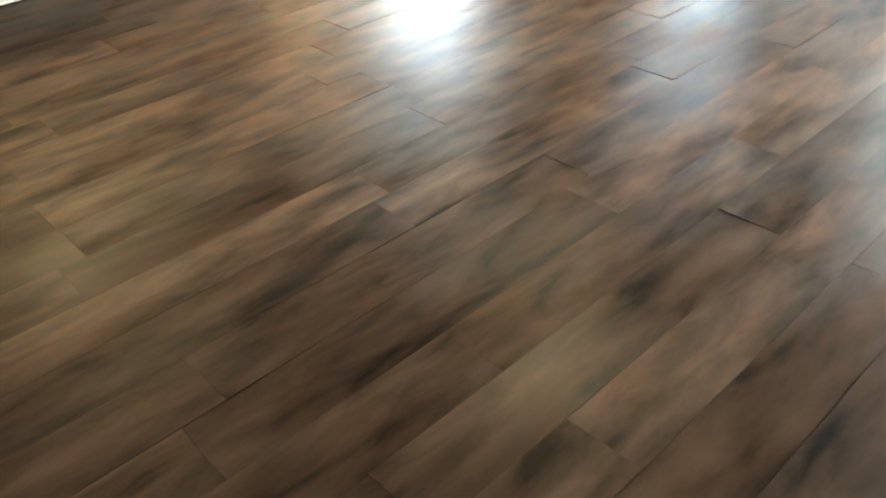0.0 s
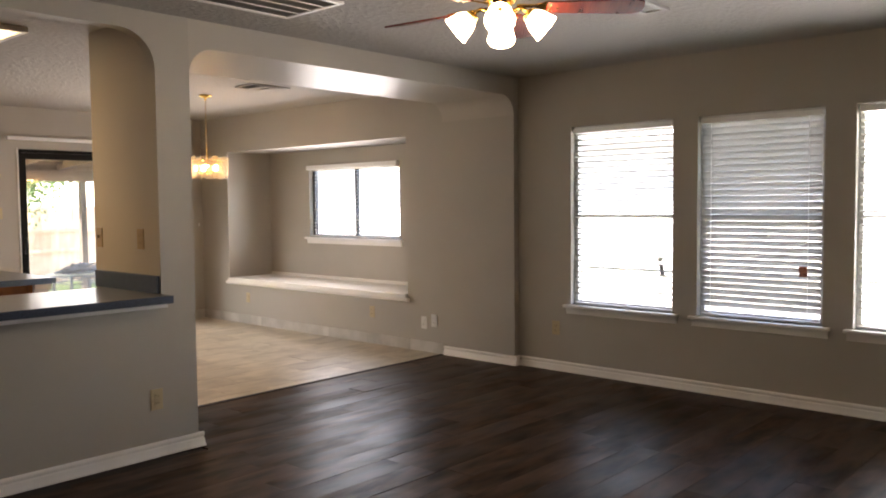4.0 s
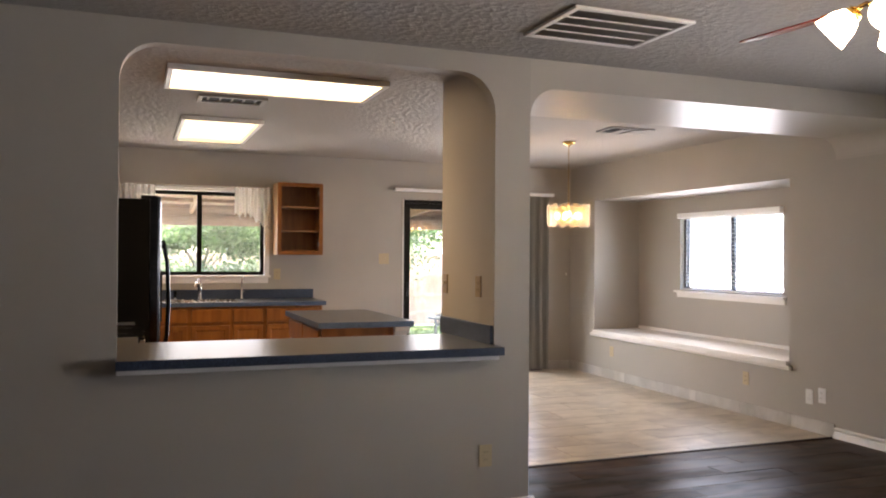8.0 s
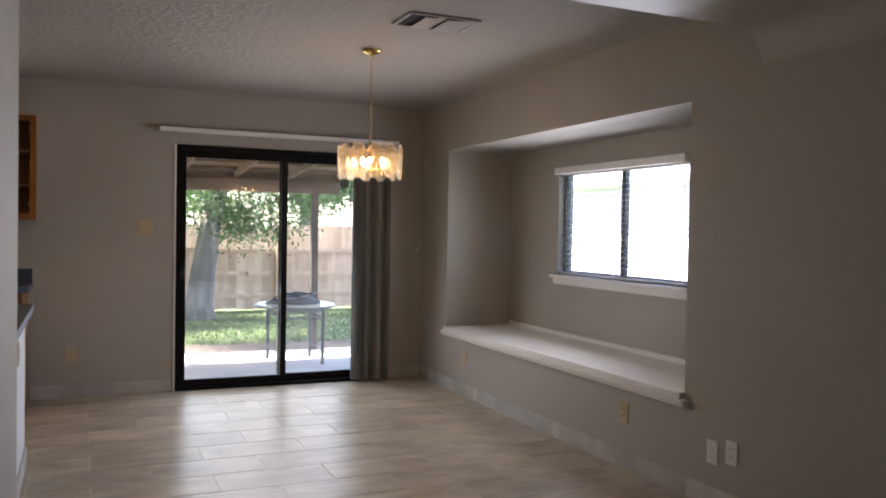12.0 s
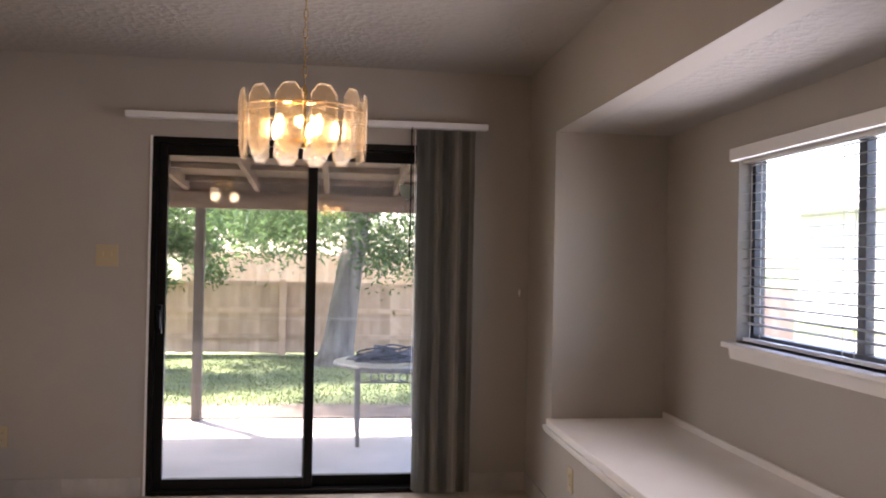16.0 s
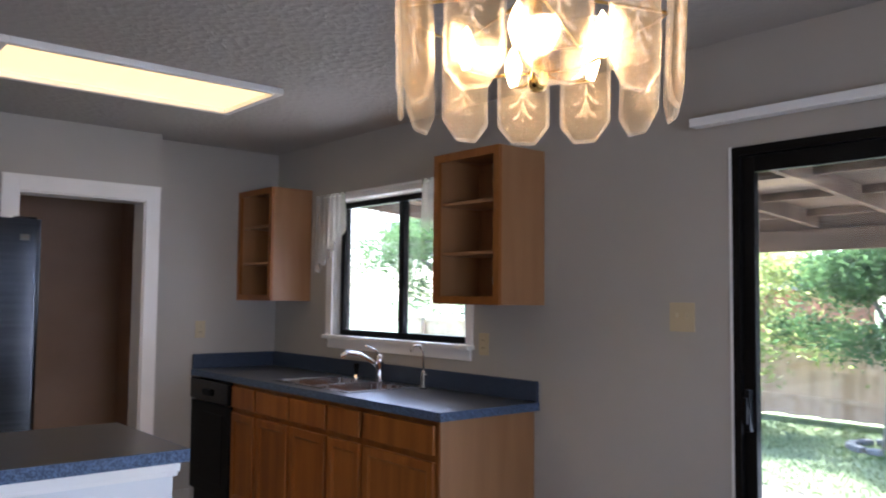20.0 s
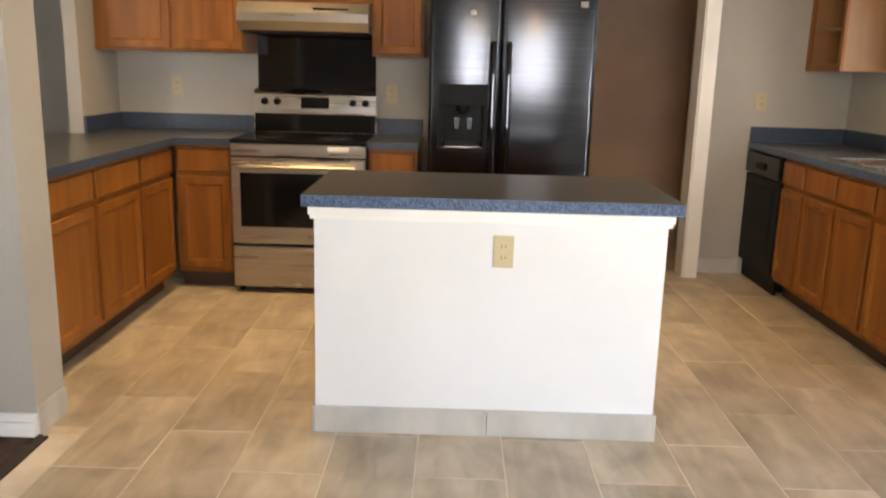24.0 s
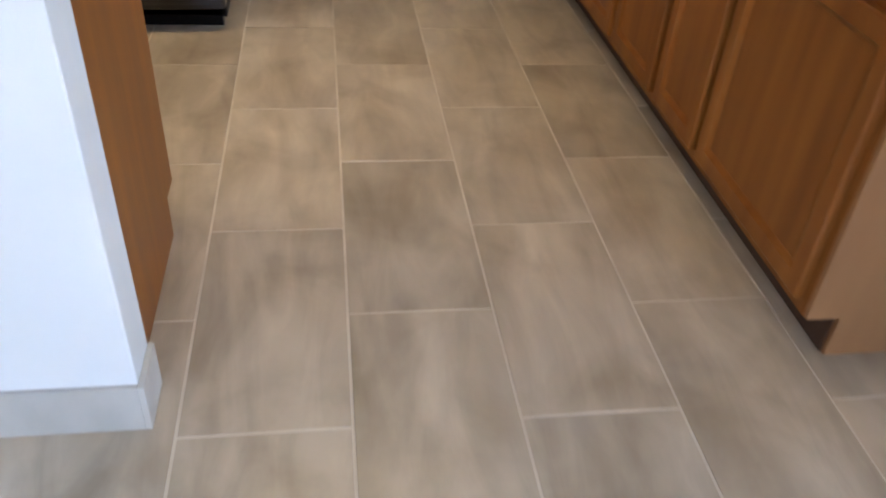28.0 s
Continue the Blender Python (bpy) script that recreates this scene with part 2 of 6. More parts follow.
_l.new(_nz.outputs[0], _mr.inputs[0]); _l.new(_mr.outputs[0], _n["Principled BSDF"].inputs["Specular IOR Level"])
PLANKS = grain(mat("dark_wood_planks_far", (0.05, 0.03, 0.02), 0.3), (0.014, 0.008, 0.006), (0.078, 0.04, 0.026), (14, 1.6, 6), detail=9, random_tone=0.4, rough=(0.3, 0.48), island=True, spread=(0.3, 0.75))
PLANKS.node_tree.nodes["Principled BSDF"].inputs["Specular IOR Level"].default_value = 0.13
UNDER = mat("dark_floor_joint", (0.02, 0.011, 0.008), 0.7)
OAK = grain(mat("honey_oak", (0.3, 0.15, 0.06), 0.38), (0.19, 0.062, 0.0105), (0.29, 0.108, 0.019), (13, 13, 1.3), detail=8, random_tone=0.07, rough=(0.36, 0.5), bump=0.06, bump_scale=90.0, distance=0.002)
OAK.node_tree.nodes["Principled BSDF"].inputs["Specular IOR Level"].default_value = 0.3
OAKIN = grain(mat("cabinet_inside", (0.3, 0.16, 0.07), 0.5), (0.2, 0.078, 0.022), (0.29, 0.122, 0.037), (20, 20, 2.5), detail=5)
MAPLE = grain(mat("maple_end_panel", (0.5, 0.3, 0.14), 0.42), (0.29, 0.14, 0.055), (0.34, 0.175, 0.072), (11, 11, 1.2), detail=6)
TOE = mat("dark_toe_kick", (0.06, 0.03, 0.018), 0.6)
LAM = grain(mat("blue_gray_laminate", (0.05, 0.06, 0.075), 0.35), (0.04, 0.041, 0.046), (0.08, 0.082, 0.09), (260, 260, 260), detail=3, rough=(0.24, 0.36), spread=(0.4, 0.62))
LAM.node_tree.nodes["Principled BSDF"].inputs["Specular IOR Level"].default_value = 0.75
LAMBACK = grain(mat("navy_laminate_upstand", (0.04, 0.06, 0.1), 0.4), (0.02, 0.03, 0.054), (0.05, 0.074, 0.125), (220, 220, 220), detail=3, spread=(0.4, 0.62))
LAMEDGE = grain(mat("blue_laminate_edge", (0.08, 0.13, 0.22), 0.4), (0.03, 0.052, 0.1), (0.095, 0.15, 0.26), (150, 150, 150), detail=3, spread=(0.4, 0.62))
STEEL = grain(mat("brushed_steel", (0.55, 0.53, 0.5), 0.3, 1.0), (0.46, 0.43, 0.39), (0.54, 0.505, 0.46), (2, 2, 30), rough=(0.22, 0.36))
DSTEEL = grain(mat("black_stainless", (0.12, 0.12, 0.13), 0.25, 1.0), (0.045, 0.047, 0.053), (0.068, 0.071, 0.078), (1.5, 1.5, 90), rough=(0.14, 0.21))
DSTEEL.node_tree.nodes["Principled BSDF"].inputs["Anisotropic"].default_value = 0.6
CHROME = mat("chrome", (0.8, 0.8, 0.8), 0.08, 1.0)
BRASS = mat("polished_brass", (0.75, 0.5, 0.16), 0.14, 1.0)
BLACK = mat("black_plastic", (0.005, 0.005, 0.0055), 0.42)
BLACK.node_tree.nodes["Principled BSDF"].inputs["Specular IOR Level"].default_value = 0.12
BLACKG = mat("black_glass", (0.006, 0.006, 0.007), 0.08)
BLACKG.node_tree.nodes["Principled BSDF"].inputs["Specular IOR Level"].default_value = 0.35
BRONZE = mat("black_anodised_frame", (0.006, 0.0055, 0.005), 0.42)
BRONZE.node_tree.nodes["Principled BSDF"].inputs["Specular IOR Level"].default_value = 0.15
SLATE = mat("dark_window_frame", (0.05, 0.053, 0.06), 0.4)
ALMOND = mat("almond_plastic", (0.52, 0.43, 0.26), 0.4)
ALMOND2 = mat("almond_slot", (0.1, 0.085, 0.05), 0.5)
# almond of the pier plates, darkened to carry their shading
ALMONDSHADE = mat("shaded_almond_plastic", (0.33, 0.24, 0.12), 0.4)
WPLAST = mat("white_plastic", (0.82, 0.82, 0.8), 0.4)
# near-black that paints shade into vent ducts; also covers the hood's underside
DARK = mat("dark_slot", (0.01, 0.01, 0.01), 0.8)
VENT = mat("vent_gray_paint", (0.42, 0.41, 0.39), 0.5)
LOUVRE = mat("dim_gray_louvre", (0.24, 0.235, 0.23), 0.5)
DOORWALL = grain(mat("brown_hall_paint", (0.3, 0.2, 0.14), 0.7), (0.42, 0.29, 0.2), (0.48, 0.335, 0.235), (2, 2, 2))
GALV = grain(mat("galvanised_duct", (0.6, 0.6, 0.6), 0.35, 1.0), (0.66, 0.67, 0.68), (0.84, 0.84, 0.83), (9, 9, 9), rough=(0.5, 0.7))
# each pane's translucent share paints pale haze over the view, dirt included
GLASS = thin_glass("window_glass", veil=0.015)
VEILED = thin_glass("veiled_door_glass", veil=0.022)
HAZY = thin_glass("hazy_window_glass", veil=0.04)
BLIND = grain(mat("white_blind_slat", (0.75, 0.75, 0.75), 0.4), (0.4, 0.385, 0.355), (0.46, 0.44, 0.405), (4, 4, 4))
ALUM = grain(mat("pale_window_frame", (0.6, 0.6, 0.6), 0.4), (0.6, 0.6, 0.59), (0.7, 0.7, 0.69), (5, 5, 5))
# tone steps from vane to vane stand in for the shading between them
VBLIND = grain(mat("gray_fabric_vane", (0.36, 0.36, 0.345), 0.7), (0.48, 0.47, 0.44), (0.58, 0.57, 0.535), (60, 60, 3), random_tone=0.2)
LACE = sheer("white_lace", (0.8, 0.79, 0.75), 0.6, 0.0)
REDWOOD = grain(mat("cherry_fan_blade", (0.14, 0.02, 0.014), 0.25), (0.10, 0.014, 0.01), (0.2, 0.032, 0.022), (30, 4, 4))
TROFF = glow("troffer_diffuser", (1.0, 0.76, 0.42), 0.32)
TROFFY = glow("yellowed_troffer_diffuser", (1.0, 0.66, 0.26), 0.15)
SHADE = glow("frosted_lamp_shade", (1.0, 0.82, 0.52), 1.65)
BULB = glow("chandelier_bulb", (1.0, 0.64, 0.28), 2.8)
CRYSTAL = pressed_glass("etched_glass_panel", (1.0, 0.93, 0.8), 0.3, 0.15, 0.03)
BEVEL = pressed_glass("cut_glass_edge", (1.0, 0.95, 0.84), 0.4, 0.2, 0.12)
ETCH = sheer("frosted_etching", (1.0, 0.93, 0.8), 0.84, 0.03)
CONC = grain(mat("patio_concrete", (0.58, 0.55, 0.51), 0.85), (0.42, 0.385, 0.34), (0.53, 0.49, 0.435), (1.5, 1.5, 1.5), bump=0.1)
GRASSM = grain(mat("lawn", (0.09, 0.16, 0.035), 0.9), (0.065, 0.105, 0.022), (0.15, 0.19, 0.055), (1.2, 1.2, 1.2), detail=9)
DIRT = grain(mat("leaf_litter", (0.16, 0.11, 0.08), 0.95), (0.05, 0.036, 0.026), (0.15, 0.112, 0.08), (7, 7, 7), detail=9)
FENCE = grain(mat("cedar_fence", (0.42, 0.3, 0.2), 0.85), (0.47, 0.31, 0.2), (0.62, 0.43, 0.3), (5, 5, 1.2), random_tone=0.1)
PATWOOD = grain(mat("weathered_patio_wood", (0.24, 0.17, 0.12), 0.85), (0.07, 0.044, 0.027), (0.155, 0.1, 0.065), (6, 1, 6), random_tone=0.12)
POSTWOOD = grain(mat("gray_weathered_post", (0.2, 0.18, 0.16), 0.9), (0.048, 0.038, 0.029), (0.095, 0.078, 0.062), (9, 9, 1.5), detail=8)
RAFTER = grain(mat("pale_weathered_rafter", (0.3, 0.25, 0.2), 0.9), (0.075, 0.045, 0.027), (0.145, 0.092, 0.058), (6, 6, 6), random_tone=0.1)
BARK = grain(mat("bark", (0.14, 0.1, 0.075), 0.95), (0.12, 0.103, 0.085), (0.24, 0.21, 0.178), (9, 9, 2), bump=0.6, bump_scale=18.0, distance=0.03)
LEAF = grain(mat("leaf", (0.06, 0.12, 0.03), 0.6), (0.045, 0.09, 0.03), (0.12, 0.2, 0.07), (1.5, 1.5, 1.5), random_tone=0.3, island=True)
LEAFY = grain(mat("yellow_green_leaf", (0.2, 0.2, 0.03), 0.6), (0.2, 0.26, 0.08), (0.42, 0.44, 0.15), (1.5, 1.5, 1.5), random_tone=0.3, island=True)
REDWALL = grain(mat("red_brick_wall", (0.35, 0.14, 0.09), 0.85), (0.3, 0.11, 0.07), (0.42, 0.19, 0.13), (9, 9, 20))
SINKSTEEL = grain(mat("satin_steel", (0.6, 0.6, 0.6), 0.3, 1.0), (0.4, 0.4, 0.4), (0.48, 0.48, 0.47), (2, 30, 2), rough=(0.2, 0.34))
PAVING = grain(mat("weathered_paving", (0.22, 0.21, 0.2), 0.9), (0.16, 0.155, 0.15), (0.24, 0.23, 0.22), (1.5, 1.5, 1.5), bump=0.1)
SIDING = grain(mat("pale_siding", (0.6, 0.57, 0.52), 0.8), (0.7, 0.71, 0.73), (0.78, 0.79, 0.8), (2, 2, 2))
ROOFM = grain(mat("shingle_roof", (0.3, 0.29, 0.28), 0.9), (0.26, 0.25, 0.24), (0.36, 0.35, 0.34), (8, 8, 8))
TABLEGLASS = thin_glass("table_glass", (0.6, 0.72, 0.7), 0.3, veil=0.3)
TABLEMETAL = grain(mat("blue_gray_metal", (0.05, 0.06, 0.07), 0.5), (0.04, 0.047, 0.056), (0.075, 0.085, 0.1), (12, 12, 12))
CLOTH = grain(mat("black_canvas", (0.015, 0.015, 0.018), 0.8), (0.03, 0.036, 0.05), (0.09, 0.1, 0.13), (20, 20, 20))

# light passes through the leaves
for _m in (LEAF, LEAFY):
    _n, _l = _m.node_tree.nodes, _m.node_tree.links
    _b = _n["Principled BSDF"]
    _t, _mx = _n.new("ShaderNodeBsdfTranslucent"), _n.new("ShaderNodeMixShader")
    _mx.inputs[0].default_value = 0.45
    _l.new(_b.inputs["Base Color"].links[0].from_socket, _t.inputs[0])
    _l.new(_b.outputs[0], _mx.inputs[1]); _l.new(_t.outputs[0], _mx.inputs[2])
    _l.new(_mx.outputs[0], _n["Material Output"].inputs[0])

DIMPANE = mat("dim_window_pane", (0.35, 0.4, 0.45), 0.15)
DECAL = mat("gray_green_decal", (0.3, 0.36, 0.33), 0.5)
TAGM = grain(mat("red_brown_paper", (0.3, 0.09, 0.05), 0.7), (0.2, 0.05, 0.03), (0.45, 0.2, 0.13), (60, 60, 60))
GRAYTAG = mat("gray_sticker", (0.2, 0.2, 0.2), 0.6)

# relief of the stomped ceiling: short ragged ridges
_n, _l = CEIL.node_tree.nodes, CEIL.node_tree.links
_tc, _v, _nz, _mx, _bp = _n.new("ShaderNodeTexCoord"), _n.new("ShaderNodeTexVoronoi"), _n.new("ShaderNodeTexNoise"), _n.new("ShaderNodeMath"), _n.new("ShaderNodeBump")
_v.inputs["Scale"].default_value = 24.0
_nz.inputs["Scale"].default_value, _nz.inputs["Detail"].default_value, _nz.inputs["Distortion"].default_value = 34.0, 5.0, 1.6
_mx.operation = "MULTIPLY"
_l.new(_tc.outputs["Object"], _v.inputs["Vector"]); _l.new(_tc.outputs["Object"], _nz.inputs["Vector"])
_l.new(_v.outputs["Distance"], _mx.inputs[0]); _l.new(_nz.outputs[0], _mx.inputs[1])
_bp.inputs["Strength"].default_value, _bp.inputs["Distance"].default_value = 0.58, 0.02
_l.new(_mx.outputs[0], _bp.inputs["Height"]); _l.new(_bp.outputs[0], _n["Principled BSDF"].inputs["Normal"])


# ---- mesh helpers ----
def part(name, bm, material, parent=None, label="", smooth=False):
    me = bpy.data.meshes.new(name)
    if smooth:
        for f in bm.faces:
            f.smooth = True
    bm.to_mesh(me)
    bm.free()
    me.materials.append(material)
    ob = new(name, me)
    if parent is not None:
        ob.parent = parent
    if label:
        ob["label"] = label
    return ob


def empty(name, x, y, z, label, category, group="", kind=""):
    ob = new(name)
    ob.location = (x, y, z)
    bpy.context.view_layer.update()
    return tagged(ob, label, category, group, kind)


def here(ob, thing):
    """Put a part that was built in world space under its thing."""
    ob.parent = thing
    ob.matrix_parent_inverse = Matrix.Translation(thing.location).inverted()
    return ob


def add_box(bm, x0, x1, y0, y1, z0, z1, bevel=0.0):
    vs = [bm.verts.new((x, y, z)) for x in sorted((x0, x1)) for y in sorted((y0, y1)) for z in sorted((z0, z1))]
    fs = [bm.faces.new([vs[i] for i in q]) for q in ((0, 1, 3, 2), (4, 6, 7, 5), (0, 4, 5, 1), (2, 3, 7, 6), (0, 2, 6, 4), (1, 5, 7, 3))]
    if bevel:
        edges = list({e for f in fs for e in f.edges})
        bmesh.ops.bevel(bm, geom=edges, offset=bevel, segments=2, affect="EDGES", profile=0.6)
    return bm


def box(x0, x1, y0, y1, z0, z1, bevel=0.0):
    return add_box(bmesh.new(), x0, x1, y0, y1, z0, z1, bevel)


def boxes(*specs, bevel=0.0):
    bm = bmesh.new()
    for s in specs:
        add_box(bm, *s, bevel=bevel)
    return bm


def add_tube(bm, points, radius, sides=10, closed_ends=True):
    """A round bar through points; radius: one number or one for each point."""
    pts = [Vector(p) for p in points]
    rs = radius if isinstance(radius, (list, tuple)) else [radius] * len(pts)
    rings = []
    for i, p in enumerate(pts):
        d = (pts[min(i + 1, len(pts) - 1)] - pts[max(i - 1, 0)]).normalized()
        a = d.orthogonal().normalized() if i == 0 else (a - d * a.dot(d)).normalized()
        b = d.cross(a)
        rings.append([bm.verts.new(p + rs[i] * (math.cos(2 * math.pi * k / sides) * a + math.sin(2 * math.pi * k / sides) * b)) for k in range(sides)])
    for r0, r1 in zip(rings, rings[1:]):
        for k in range(sides):
            bm.faces.new((r0[k], r0[(k + 1) % sides], r1[(k + 1) % sides], r1[k]))
    if closed_ends:
        bm.faces.new(rings[0][::-1]); bm.faces.new(rings[-1])
    return bm


def tube(points, radius, sides=10):
    return add_tube(bmesh.new(), points, radius, sides)


def add_lathe(bm, profile, x, y, sides=28):
    """Turned about the upright axis through x, y: profile of (radius, z)."""
    rings = [[bm.verts.new((x + r * math.cos(2 * math.pi * k / sides), y + r * math.sin(2 * math.pi * k / sides), z)) for k in range(sides)] for r, z in profile]
    for r0, r1 in zip(rings, rings[1:]):
        for k in range(sides):
            bm.faces.new((r0[k], r0[(k + 1) % sides], r1[(k + 1) % sides], r1[k]))
    bm.faces.new(rings[0][::-1]); bm.faces.new(rings[-1])
    return bm


def lathe(profile, x, y, sides=28):
    return add_lathe(bmesh.new(), profile, x, y, sides)


def add_prism(bm, outline, axis, a, b):
    """An outline of (u, v) drawn out along an axis from a to b; x: (y, z), y: (x, z), z: (x, y)."""
    place = {"x": lambda u, v, w: (w, u, v), "y": lambda u, v, w: (u, w, v), "z": lambda u, v, w: (u, v, w)}[axis]
    r0, r1 = [bm.verts.new(place(u, v, a)) for u, v in outline], [bm.verts.new(place(u, v, b)) for u, v in outline]
    n = len(outline)
    for k in range(n):
        bm.faces.new((r0[k], r0[(k + 1) % n], r1[(k + 1) % n], r1[k]))
    bm.faces.new(r0[::-1]); bm.faces.new(r1)
    bmesh.ops.recalc_face_normals(bm, faces=bm.faces)
    return bm


def prism(outline, axis, a, b):
    return add_prism(bmesh.new(), outline, axis, a, b)


def corner_fill(y, z, sy, r, steps=10):
    """Outline of the solid left in a rounded upper corner at (y, z); sy: the way to the opening's middle."""
    arc = [(y + sy * (r - r * math.cos(k * math.pi / 2 / steps)), z - r + r * math.sin(k * math.pi / 2 / steps)) for k in range(steps + 1)]
    return [(y, z)] + arc


def holed_wall(along, t0, t1, u0, u1, z0, z1, holes):
    """One wall that runs along x or y from u0 to u1, t0 to t1 thick, with rectangular holes (u0, u1, z0, z1)."""
    us = sorted({u0, u1} | {v for h in holes for v in h[:2]})
    zs = sorted({z0, z1} | {v for h in holes for v in h[2:]})
    us, zs = [u for u in us if u0 <= u <= u1], [z for z in zs if z0 <= z <= z1]

    def solid(i, j):
        if not (0 <= i < len(us) - 1 and 0 <= j < len(zs) - 1):
            return False
        u, z = (us[i] + us[i + 1]) / 2, (zs[j] + zs[j + 1]) / 2
        return not any(h[0] < u < h[1] and h[2] < z < h[3] for h in holes)

    bm, known = bmesh.new(), {}

    def vert(i, j, t):
        if (i, j, t) not in known:
            known[i, j, t] = bm.verts.new((us[i], t, zs[j]) if along == "x" else (t, us[i], zs[j]))
        return known[i, j, t]

    for i in range(len(us) - 1):
        for j in range(len(zs) - 1):
            if not solid(i, j):
                continue
            for t in (t0, t1):
                bm.faces.new([vert(i, j, t), vert(i + 1, j, t), vert(i + 1, j + 1, t), vert(i, j + 1, t)])
            for di, dj, p, q in ((-1, 0, (i, j), (i, j + 1)), (1, 0, (i + 1, j), (i + 1, j + 1)), (0, -1, (i, j), (i + 1, j)), (0, 1, (i, j + 1), (i + 1, j + 1))):
                if not solid(i + di, j + dj):
                    bm.faces.new([vert(*p, t0), vert(*q, t0), vert(*q, t1), vert(*p, t1)])
    bmesh.ops.recalc_face_normals(bm, faces=bm.faces)
    return bm


def setting(name, bm, material, label, category):
    return tagged(part(name, bm, material), label, category, kind="structure")


# ---- the plan ----
CE = 2.44                       # ceilings
XA, XB = -4.06, -4.14           # pass-through wall, living and kitchen faces
XT = -4.865                     # end of the soffit, where tile meets planks
XW = -8.90                      # patio-door wall
YS = 0.60                       # kitchen's back wall
XP = -4.84
YP0, YP1 = 3.0, 3.207         # pier
YB, YL, YN = 6.235, 6.30, 6.849  # bay wall, living window wall, back of the bay
XE, YSL = 3.6, -2.8             # far sides of the living room
OUT = -0.12                     # patio level

setting("floor_wood_base", boxes((XA, XE + 0.2, YSL - 0.2, YP1, -0.15, -0.008), (XT, XE + 0.2, YP1, YL + 0.2, -0.15, -0.008)), UNDER, "dark subfloor under the wood planks", "floor")
setting("floor_tile_base", boxes((XW - 0.1, XA, YS - 1.6, YP1, -0.15, -0.0014), (XW - 0.1, XT, YP1, YB + 0.1, -0.15, -0.0014)), GROUT, "pale grout bed under the kitchen floor tiles", "floor")
setting("ceiling", box(XW - 0.15, XE + 0.15, YSL - 0.15, YN + 0.3, CE, CE + 0.15), CEIL, "off-white ceiling with a stomped plaster texture", "ceiling")

# wall between living room and kitchen, with its pass-through
PZ0, PZ1, PY0 = 0.855, 2.335, 1.143
bm = boxes((XB, XA, YSL, PY0, 0, CE), (XB, XA, PY0, YP0, 0, PZ0), (XB, XA, PY0, YP0, PZ1, CE))
add_prism(bm, corner_fill(PY0, PZ1, 1, 0.17), "x", XB, XA)
add_prism(bm, corner_fill(YP0, PZ1, -1, 0.2), "x", XB, XA)
setting("wall_pass_through", bm, WALL, "greige painted half wall with an arched pass-through opening", "wall")
setting("wall_pier", box(XP, XA, YP0, YP1, 0, CE), WALL, "greige painted pier between the kitchen and the dining area", "wall")
BZ = 2.284
bm = box(XT, XA, YP1, YB, BZ, CE)
add_prism(bm, corner_fill(YP1, BZ, 1, 0.16), "x", XT, XA)
add_prism(bm, corner_fill(YB, BZ, -1, 0.16), "x", XT, XA)
setting("beam_soffit", bm, SOFFIT, "wide dropped soffit with rounded ends over the dining opening", "beam")

# dining bay wall with its niche
NX0, NX1, NZ0, NZ1 = -8.335, -5.332, 0.49, 2.022
BWX0, BWX1, BWZ0, BWZ1 = -7.56, -6.045, 1.008, 1.838
setting("wall_bay", holed_wall("x", YB, YB + 0.12, XW, XA, 0, CE, [(NX0, NX1, NZ0, NZ1)]), WALL, "greige painted wall round the window-seat niche", "wall")
setting("wall_niche_back", holed_wall("x", YN, YN + 0.12, NX0 - 0.1, NX1 + 0.1, 0, NZ1 + 0.1, [(BWX0, BWX1, BWZ0, BWZ1)]), WALL, "greige painted back of the window-seat niche", "wall")
for side, x in (("west", NX0 - 0.1), ("east", NX1)):
    setting("wall_niche_" + side, box(x, x + 0.1, YB + 0.12, YN, 0, NZ1 + 0.1), WALL, "greige painted side of the window-seat niche", "wall")
setting("ceiling_niche", box(NX0 - 0.1, NX1 + 0.1, YB + 0.12, YN + 0.12, NZ1, NZ1 + 0.1), CEIL, "white textured ceiling of the window-seat niche", "ceiling")

# living-room window wall: three tall windows
LW = [(-3.535, -2.648), (-2.46, -1.595), (-1.408, -0.525)]
LZ0, LZ1 = 0.556, 1.992
setting("wall_living_windows", holed_wall("x", YL, YL + 0.14, XA, XE, 0, CE, [(a, b, LZ0, LZ1) for a, b in LW]), WALL, "greige painted living-room wall with three tall windows", "wall")
setting("wall_east", box(XE, XE + 0.12, YSL, YL + 0.14, 0, CE), WALL, "plain greige living-room wall", "wall")
setting("wall_south", box(XB, XE + 0.12, YSL - 0.12, YSL, 0, CE), WALL, "plain greige living-room wall", "wall")

# patio-door wall
DY0, DY1, DZ1 = 4.083, 5.845, 2.0
KY0, KY1, KZ0, KZ1 = 1.2, 2.525, 1.15, 2.02
W0 = XW - 0.14
setting("wall_west", holed_wall("y", W0, XW, YS - 1.6, YB + 0.12, 0, CE, [(KY0, KY1, KZ0, KZ1), (DY0, DY1, 0, DZ1)]), WALL, "greige painted wall with the patio door and the sink window", "wall")
# kitchen back wall with a cased doorway
CX0, CX1, CZ = -7.868, -7.118, 2.005
YR = 0.43                       # the back wall beside the sink run stands deeper
setting("wall_kitchen_back", holed_wall("x", YR, YS, CX0 - 0.09, XB, 0, CE, [(CX0, CX1, 0, CZ)]), WALL, "greige painted kitchen wall with a cased doorway", "wall")
setting("wall_kitchen_corner", box(XW, CX0 - 0.09, YR - 0.12, YR, 0, CE), WALL, "greige painted kitchen wall beside the sink counter", "wall")
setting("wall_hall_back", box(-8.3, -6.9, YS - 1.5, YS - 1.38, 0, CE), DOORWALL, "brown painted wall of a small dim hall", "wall")
